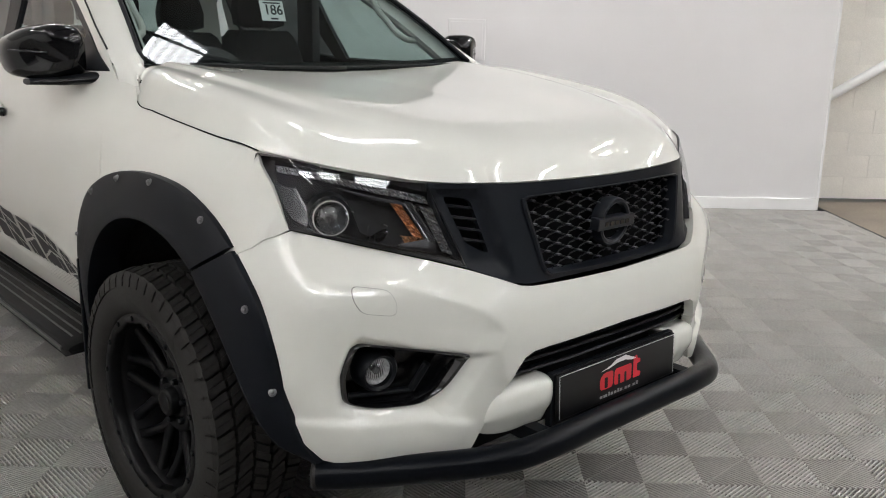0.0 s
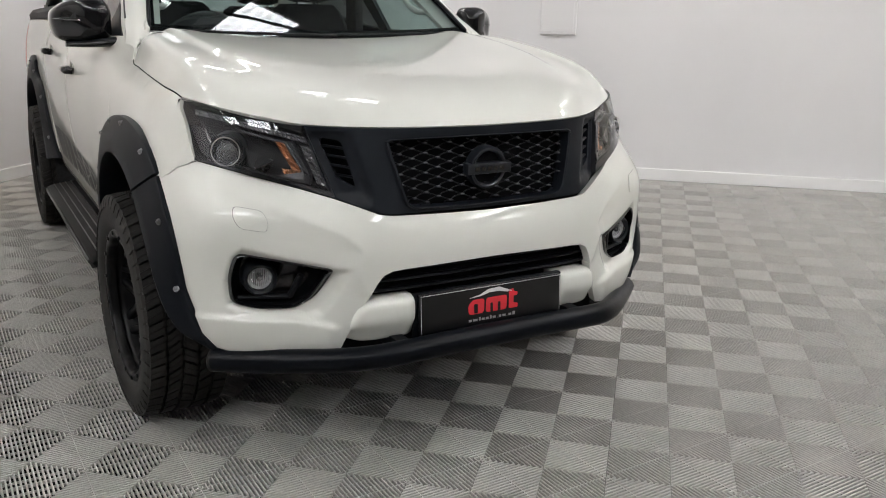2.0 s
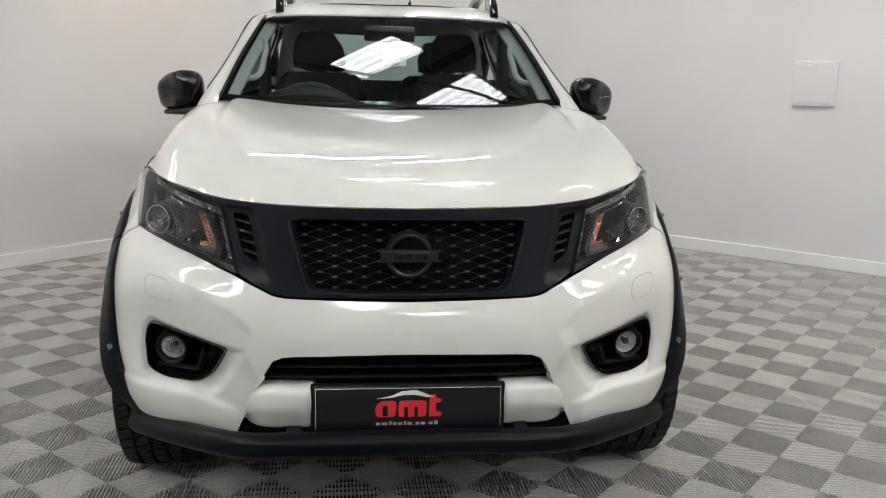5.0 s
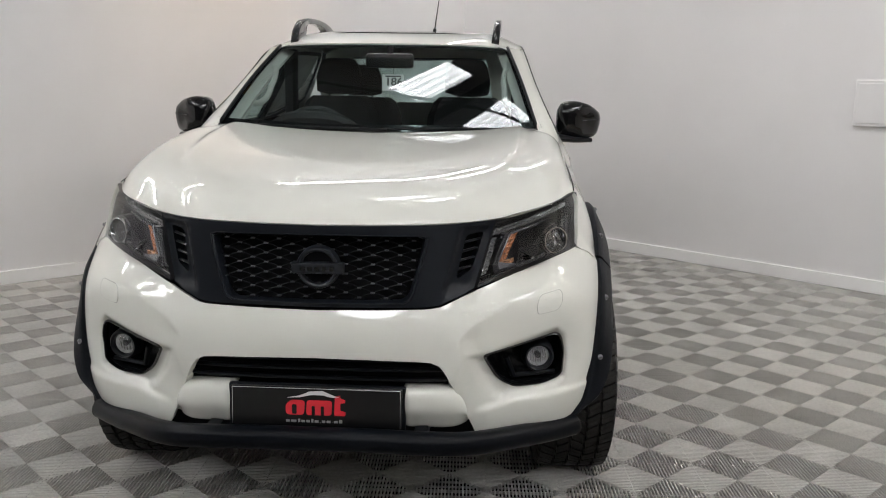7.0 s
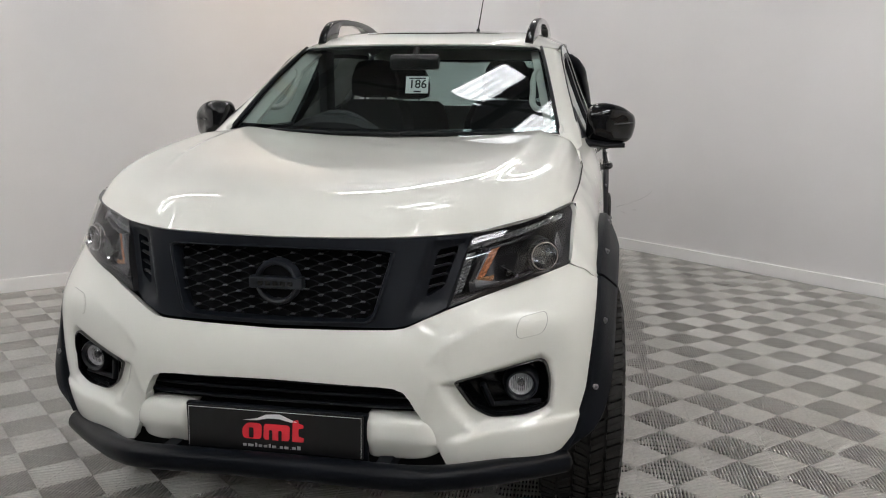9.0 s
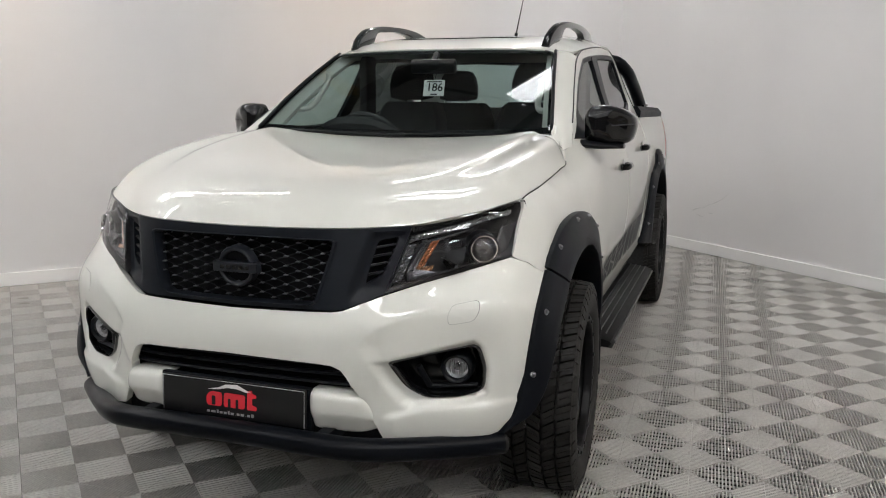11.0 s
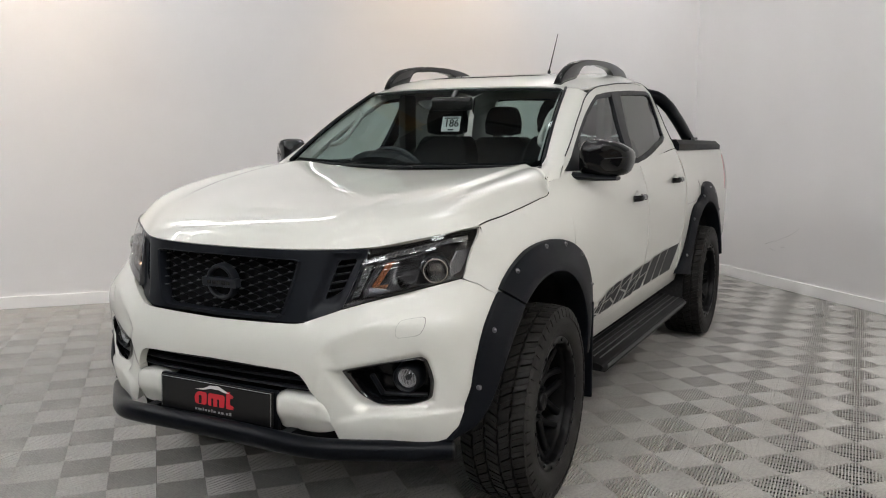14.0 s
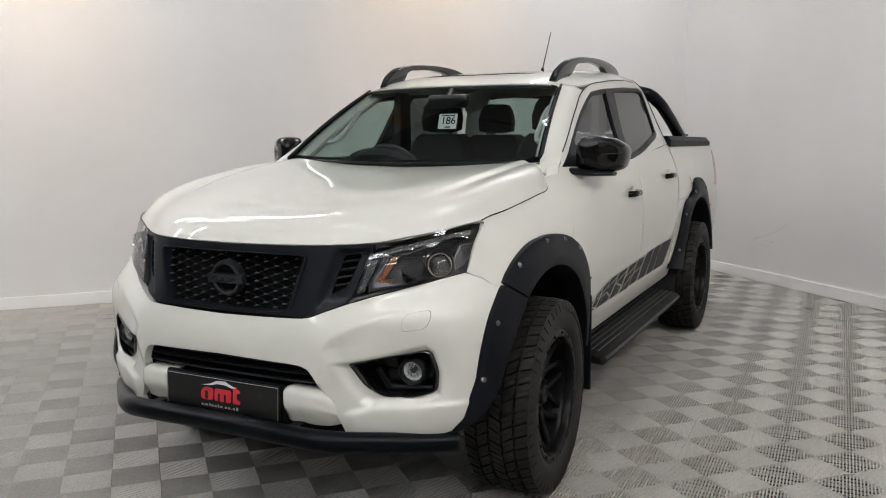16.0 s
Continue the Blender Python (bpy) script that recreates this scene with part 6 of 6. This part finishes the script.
def seat(x, y, w, top):
    """Seat with cushion, back and headrest."""
    bm = bmesh.new()
    brick_of(bm, (x - w / 2, y - .45, .80), (x + w / 2, y + .05, .96))
    base = part("seat_cushion", bm, CLOTH, truck, "black cloth seat", bevel=0.05)
    bm = bmesh.new()
    rows = []
    for t, ww in ((0, .96), (.15, 1.0), (.5, 1.0), (.8, .94), (.95, .80), (1.0, .66)):
        z, yy = .92 + t * (top - .92), y + t * .16
        rows.append([Vector((x + a * w / 2 * ww, yy + b, z)) for a, b in ((-1, .02), (-.8, -.05), (-.3, -.03), (.3, -.03), (.8, -.05), (1, .02), (.8, .09), (-.8, .09))])
    vs = grid(bm, rows, loop=True)
    bm.faces.new(vs[-1])
    bmesh.ops.recalc_face_normals(bm, faces=bm.faces[:])
    part("seat_back", bm, CLOTH, base, edge=60)
    bm = bmesh.new()
    rows = []
    for h, w2, d2 in ((.0, .07, .03), (.015, .125, .045), (.09, .130, .052), (.16, .112, .048), (.195, .090, .036), (.205, .05, .015)):
        rows.append([Vector((x + w2 * max(-1, min(1, 1.3 * math.cos(a))), y + .17 + .06 * h + d2 * math.sin(a), top + .01 + h)) for a in np.linspace(0, 2 * math.pi, 18, endpoint=False)])
    vs = grid(bm, rows, loop=True)
    bm.faces.new(vs[0][::-1])
    bm.faces.new(vs[-1])
    bmesh.ops.recalc_face_normals(bm, faces=bm.faces[:])
    part("headrest", bm, CLOTH, base, edge=60)
    bm = bmesh.new()
    for d in (-.06, .06):
        tube(bm, [(x + d, y + .17, top - .05), (x + d, y + .18, top + .06)], .007, 6)
    part("headrest_post", bm, CHROME, base)


for x in (-.37, .37):
    seat(x, 1.36, .48, 1.46)
seat(-.36, 2.20, .56, 1.45)
seat(.36, 2.20, .56, 1.45)
bm = bmesh.new()
brick_of(bm, (-.12, .86, 1.60), (.12, .90, 1.672))
part("rear_view_mirror", bm, PLATE_BLACK, truck, "black rear-view mirror", bevel=0.015)
bm = bmesh.new()
tube(bm, [(0, .885, 1.66), (0, .93, 1.70)], .016, 8)
part("mirror_stalk", bm, PLATE_BLACK, truck)
for k in (1, -1):
    bm = bmesh.new()
    tube(bm, curve([(.640, .640, 1.425), (.600, .655, 1.425), (.580, .690, 1.445), (.572, .77, 1.505), (.568, .84, 1.560), (.580, .875, 1.592), (.612, .885, 1.60)], 18), .014, 10)
    part("grab_handle", bm if k > 0 else flipped(bm), HEADLINER, truck, "pale grey grab handle")
    bm = bmesh.new()
    rows = []
    for r in screen_rows(1.0, 0.0, 1.0):
        c = r[-1]
        rows.append([c + Vector((-.004, .012, -.012)), c + Vector((-.050, .050, -.020)), c + Vector((-.052, .075, -.024)), c + Vector((-.020, .13, -.03))])
    grid(bm, rows)
    part("pillar_trim", bm if k > 0 else flipped(bm), HEADLINER, truck)
    bm = bmesh.new()
    brick_of(bm, (.62, 1.44, 1.30), (.67, 1.58, 1.72))
    part("inner_pillar", bm if k > 0 else flipped(bm), INTERIOR, truck, bevel=0.01)

# stock number card behind the windscreen
card_m = Matrix.Translation((.023, .822, 1.529)) @ pose(0, 0, 0, 72)
bm = bmesh.new()
brick_of(bm, (-.054, -.041, -.001), (.054, .041, .001), card_m)
card = part("number_card", bm, PRINT_WHITE, truck, "white stock number card hanging behind the windscreen", smooth=False)
lettering("card_number", "186", .058, card_m @ Matrix.Translation((.004, .002, .002)), BLACK_SATIN, card, weight=.0007)
bm = bmesh.new()
brick_of(bm, (-.040, .029, .0012), (.040, .035, .002), card_m)
brick_of(bm, (-.014, -.036, .0012), (.02, -.029, .002), card_m)
part("card_print", bm, VINYL, card, smooth=False)
bm = bmesh.new()
tube(bm, [card_m @ Vector((0, .04, 0)), (.02, .87, 1.605)], .0015, 5)
part("card_string", bm, VINYL, card)

# ---- skylights and lamps in the roof ----
def corrugated(lo, hi, pitch=0.09, amp=0.02):
    bm = bmesh.new()
    n = int((hi[1] - lo[1]) / pitch * 6)
    rows = []
    for x in (lo[0], hi[0]):
        rows.append([Vector((x, lo[1] + (hi[1] - lo[1]) * i / n, lo[2] + amp * math.sin(2 * math.pi * i / 6))) for i in range(n + 1)])
    grid(bm, rows)
    return bm


# daylight through the panels is put in as the sheet's own emission
SKY_GLOW = glow_material("glowing_roof_sheet", (0.97, 0.985, 1.0), 9.0)
# stripes put into the glow stand for the sheet's ribs across each panel
n, l = SKY_GLOW.node_tree.nodes, SKY_GLOW.node_tree.links
at, wave, span = n.new("ShaderNodeTexCoord"), n.new("ShaderNodeTexWave"), n.new("ShaderNodeMapRange")
wave.bands_direction, wave.wave_profile = "Y", "SIN"
wave.inputs["Scale"].default_value, wave.inputs["Distortion"].default_value = 3.4, 0.3
span.inputs["To Min"].default_value, span.inputs["To Max"].default_value = 4.0, 11.0
l.new(at.outputs["Object"], wave.inputs["Vector"])
l.new(wave.outputs["Fac"], span.inputs["Value"])
l.new(span.outputs["Result"], n["Principled BSDF"].inputs["Emission Strength"])
for a, b, y0, y1 in PANELS:
    ob = part("skylight", corrugated((a - .01, y0 - .01, CEIL + .05), (b + .01, y1 + .01, CEIL + .05)), SKY_GLOW)
    ob.matrix_world = ROOM
    tagged(ob, "corrugated skylight panel, its daylight put in as glow", "skylight", "skylights in the roof")
for y in (2.2, 3.715, 6.72, 10.32, 13.9):
    bm = bmesh.new()
    brick_of(bm, (-.8, y - .06, CEIL - .25), (15, y + .06, CEIL - .002))
    ob = part("roof_beam", bm, BEAM_STEEL, smooth=False, bevel=0.005)
    ob.matrix_world = ROOM
    tagged(ob, "dark painted steel roof beam", "beam", "roof beams")

JIB_YELLOW = material("worn_yellow_paint", (0.55, 0.30, 0.045), 0.45, grain=0.1, grain_size=60, patch=0.2, patch_size=3)
bm = bmesh.new()
for z0, z1, w in ((4.20, 4.22, .07), (4.22, 4.40, .012), (4.40, 4.42, .07)):
    brick_of(bm, (5.02 - w, 0.0, z0), (5.02 + w, 2.2, z1))
ob = part("jib_arm", bm, JIB_YELLOW, smooth=False)
ob.matrix_world = ROOM
tagged(ob, "worn yellow steel jib arm fixed high on the wall", "jib arm")
bm = bmesh.new()
tube(bm, curve([(4.5, 2.5, 4.34), (4.09, 3.35, 4.30), (3.92, 3.68, 4.29), (3.68, 4.12, 4.29), (3.55, 4.50, 4.30), (3.25, 5.3, 4.34)], 20), .022, 8)
ob = part("cable_conduit", bm, BEAM_STEEL, edge=60)
ob.matrix_world = ROOM
tagged(ob, "dark sagging cable conduit slung under the roof", "conduit")

# strip lamps hung under the roof, known from reflections, many added as fill
STRIP_GLOW = glow_material("strip_lamp_tube", (1.0, 0.985, 0.97), 36.0)


def strip_lamp(x, y, z=4.1, length=1.5):
    bm = bmesh.new()
    brick_of(bm, (-length / 2, -.05, 0), (length / 2, .05, .05))
    body = part("strip_lamp", bm, SKIRT_PAINT, None, smooth=False)
    bm = bmesh.new()
    tube(bm, [(-length / 2 + .04, 0, -.018), (length / 2 - .04, 0, -.018)], .016, 8)
    part("lamp_tube", bm, STRIP_GLOW, body, "glowing lamp tube")
    bm = bmesh.new()
    for d in (-length / 3, length / 3):
        tube(bm, [(d, 0, .05), (d, 0, CEIL - z)], .004, 5)
    part("hanger", bm, STEEL, body)
    body.matrix_world = ROOM @ Matrix.Translation((x, y, z))
    return tagged(body, "white hanging strip lamp with a glowing tube, placed for fill light", "strip lamp", "strip lamps under the roof")


# places chosen to brighten the walls, the blockwork and the truck
for x, y in ((5.2, 0.7), (7.0, 0.7), (5.4, 6.0), (7.2, 5.4), (1.0, 0.8), (1.0, 1.6), (2.4, 0.6), (6.6, 1.2), (7.8, 2.2), (8.8, 3.2), (1.5, 7.0), (1.5, 9.0), (0.2, 9.3), (8.6, 1.6), (10.6, 1.6), (4.6, 7.0), (4.6, 8.4), (4.6, 10.4), (8.4, 6.8), (8.4, 9.0), (6.6, 12.0), (9.5, 12.0)):
    strip_lamp(x, y)

# spots that wash both walls, the floor and the truck's sides, some of them warm
# plain and soft ones are fill, added only to brighten walls and truck
WARM, SOFT_FILL, PLAIN_FILL = (1.0, 0.74, 0.48), (1.0, 0.92, 0.83), (1.0, 0.975, 0.96)
SPOTS = [((x, 1.5), (x, 0.0, 1.6), 26, PLAIN_FILL) for x in (1.3, 4.8, 8.4)] + [((1.6, y), (0.1, y, 0.6), w, PLAIN_FILL) for y, w in ((1.3, 12), (2.9, 30), (4.5, 64), (6.1, 74))]
SPOTS += [((2.2, 7.6), (3.0, 3.9, 0.9), 80, SOFT_FILL), ((6.6, 1.0), (4.9, 2.9, 0.8), 20, SOFT_FILL), ((3.0, 1.1), (3.0, 0.0, 2.2), 68, WARM), ((6.6, 1.1), (6.6, 0.0, 2.1), 74, WARM), ((1.4, 7.2), (3.2, 5.55, 0.0), 42, WARM)]
for (x, y), aim, power, tint in SPOTS:
    lamp_data = bpy.data.lights.new("wash_fill_spot", "SPOT")
    lamp_data.energy, lamp_data.color, lamp_data.spot_size, lamp_data.spot_blend, lamp_data.shadow_soft_size = power, tint, radians(95 if tint is PLAIN_FILL else 70 if aim[2] else 44), 1.0, 0.06
    spot = new("wash_fill_spot", lamp_data)
    spot.matrix_world = ROOM @ look((x, y, 4.3), aim)

# ---- floor tiles: ribbed plastic, two by two squares with the ribs turned each way ----
TILE, PITCH = 0.4, 0.2 * math.sqrt(2) / 21


def tile_ribs():
    """Vertices and faces of one tile round its corner."""
    vs, fs = [], []
    for i in (0, 1):
        for j in (0, 1):
            c = Vector((0.1 + 0.2 * i, 0.1 + 0.2 * j, 0))
            d = Vector((1, 1, 0)).normalized() if (i + j) % 2 == 0 else Vector((-1, 1, 0)).normalized()
            n = Vector((-d.y, d.x, 0))
            for k in range(-10, 11):
                off = k * PITCH
                h = 0.1414 - abs(off) - 0.0015
                if h < 0.004:
                    continue
                w = PITCH * 0.208
                b = len(vs)
                for s, z, ww in ((-1, -.0142, 1.0), (-1, -.0030, 1.06), (-1, -.0010, .86), (-1, 0, 0.46), (1, 0, 0.46), (1, -.0010, .86), (1, -.0030, 1.06), (1, -.0142, 1.0)):
                    for e in (-1, 1):
                        hh = 0.1414 - abs(off + s * w * ww) - 0.0012
                        vs.append(c + n * (off + s * w * ww) + d * e * max(hh, 0.001) + Vector((0, 0, z)))
                for q in range(0, 14, 2):
                    fs.append((b + q, b + q + 1, b + q + 3, b + q + 2))
            # cross bars under the ribs, the middle one higher and wider
            for off in (-.12, -.08, -.04, 0, .04, .08, .12):
                b, top, wd = len(vs), (-.0058 if off else -.0019), (.0014 if off else .0017)
                for s, z in ((-1, -.018), (-1, top), (1, top), (1, -.018)):
                    for e in (-1, 1):
                        vs.append(c + d * (off + s * wd) + n * e * (.139 - abs(off)) + Vector((0, 0, z)))
                for q in (0, 2, 4):
                    fs.append((b + q, b + q + 1, b + q + 3, b + q + 2))
    return vs, fs


tile_vs, tile_fs = tile_ribs()
tile_mesh = bpy.data.meshes.new("tile")
tile_mesh.from_pydata(tile_vs, [], tile_fs)
tile_mesh.materials.append(TILE_GREY)
places = [(0.048 - 0.4 + TILE * i, 0.039 - 0.4 + TILE * j) for i in range(0, 32) for j in range(0, 21)]
places = [(x, y) for x, y in places if x > -0.05 and y > -0.05 and y < 7.5 and x < 12.1]
edge_places = [(-.352, y) for y in sorted({p[1] for p in places})] + [(x, -.361) for x in sorted({p[0] for p in places})] + [(x, 7.639) for x in sorted({p[0] for p in places})]
places.sort(key=lambda p: (p[0] - 4.6) ** 2 + (p[1] - 4.6) ** 2)
base = bpy.data.objects["floor"]
for x, y in places[:300]:
    ob = new("tile", tile_mesh)
    ob.parent = base
    ob.location = (x, y, 0)
vs, fs = [], []
for x, y in places[300:]:
    b = len(vs)
    vs += [v + Vector((x, y, 0)) for v in tile_vs]
    fs += [tuple(q + b for q in f) for f in tile_fs]
for axis in (0, 1, 2):
    # the tiles along both walls and along the open edge, cut to the strip left of them
    bm = bmesh.new()
    tmp = bpy.data.meshes.new("tmp")
    tmp.from_pydata(tile_vs, [], tile_fs)
    bm.from_mesh(tmp)
    bpy.data.meshes.remove(tmp)
    at = (Vector((.356, 0, 0)), Vector((0, .365, 0)), Vector((0, .080, 0)))[axis]
    bmesh.ops.bisect_plane(bm, geom=bm.verts[:] + bm.edges[:] + bm.faces[:], plane_co=at, plane_no=at.normalized(), clear_inner=axis < 2, clear_outer=axis == 2)
    bm.verts.index_update()
    cut_vs, cut_fs = [v.co.copy() for v in bm.verts], [tuple(v.index for v in f.verts) for f in bm.faces]
    bm.free()
    for x, y in edge_places:
        if axis == (0 if x < 0 else 1 if y < 0 else 2):
            b = len(vs)
            vs += [v + Vector((x, y, 0)) for v in cut_vs]
            fs += [tuple(q + b for q in f) for f in cut_fs]
far_mesh = bpy.data.meshes.new("far_tiles")
far_mesh.from_pydata(vs, [], fs)
far_mesh.materials.append(TILE_GREY)
ob = new("far_tiles", far_mesh)
ob.parent = base
tagged(ob, "ribbed grey plastic floor tiles", "", "", "stuff")
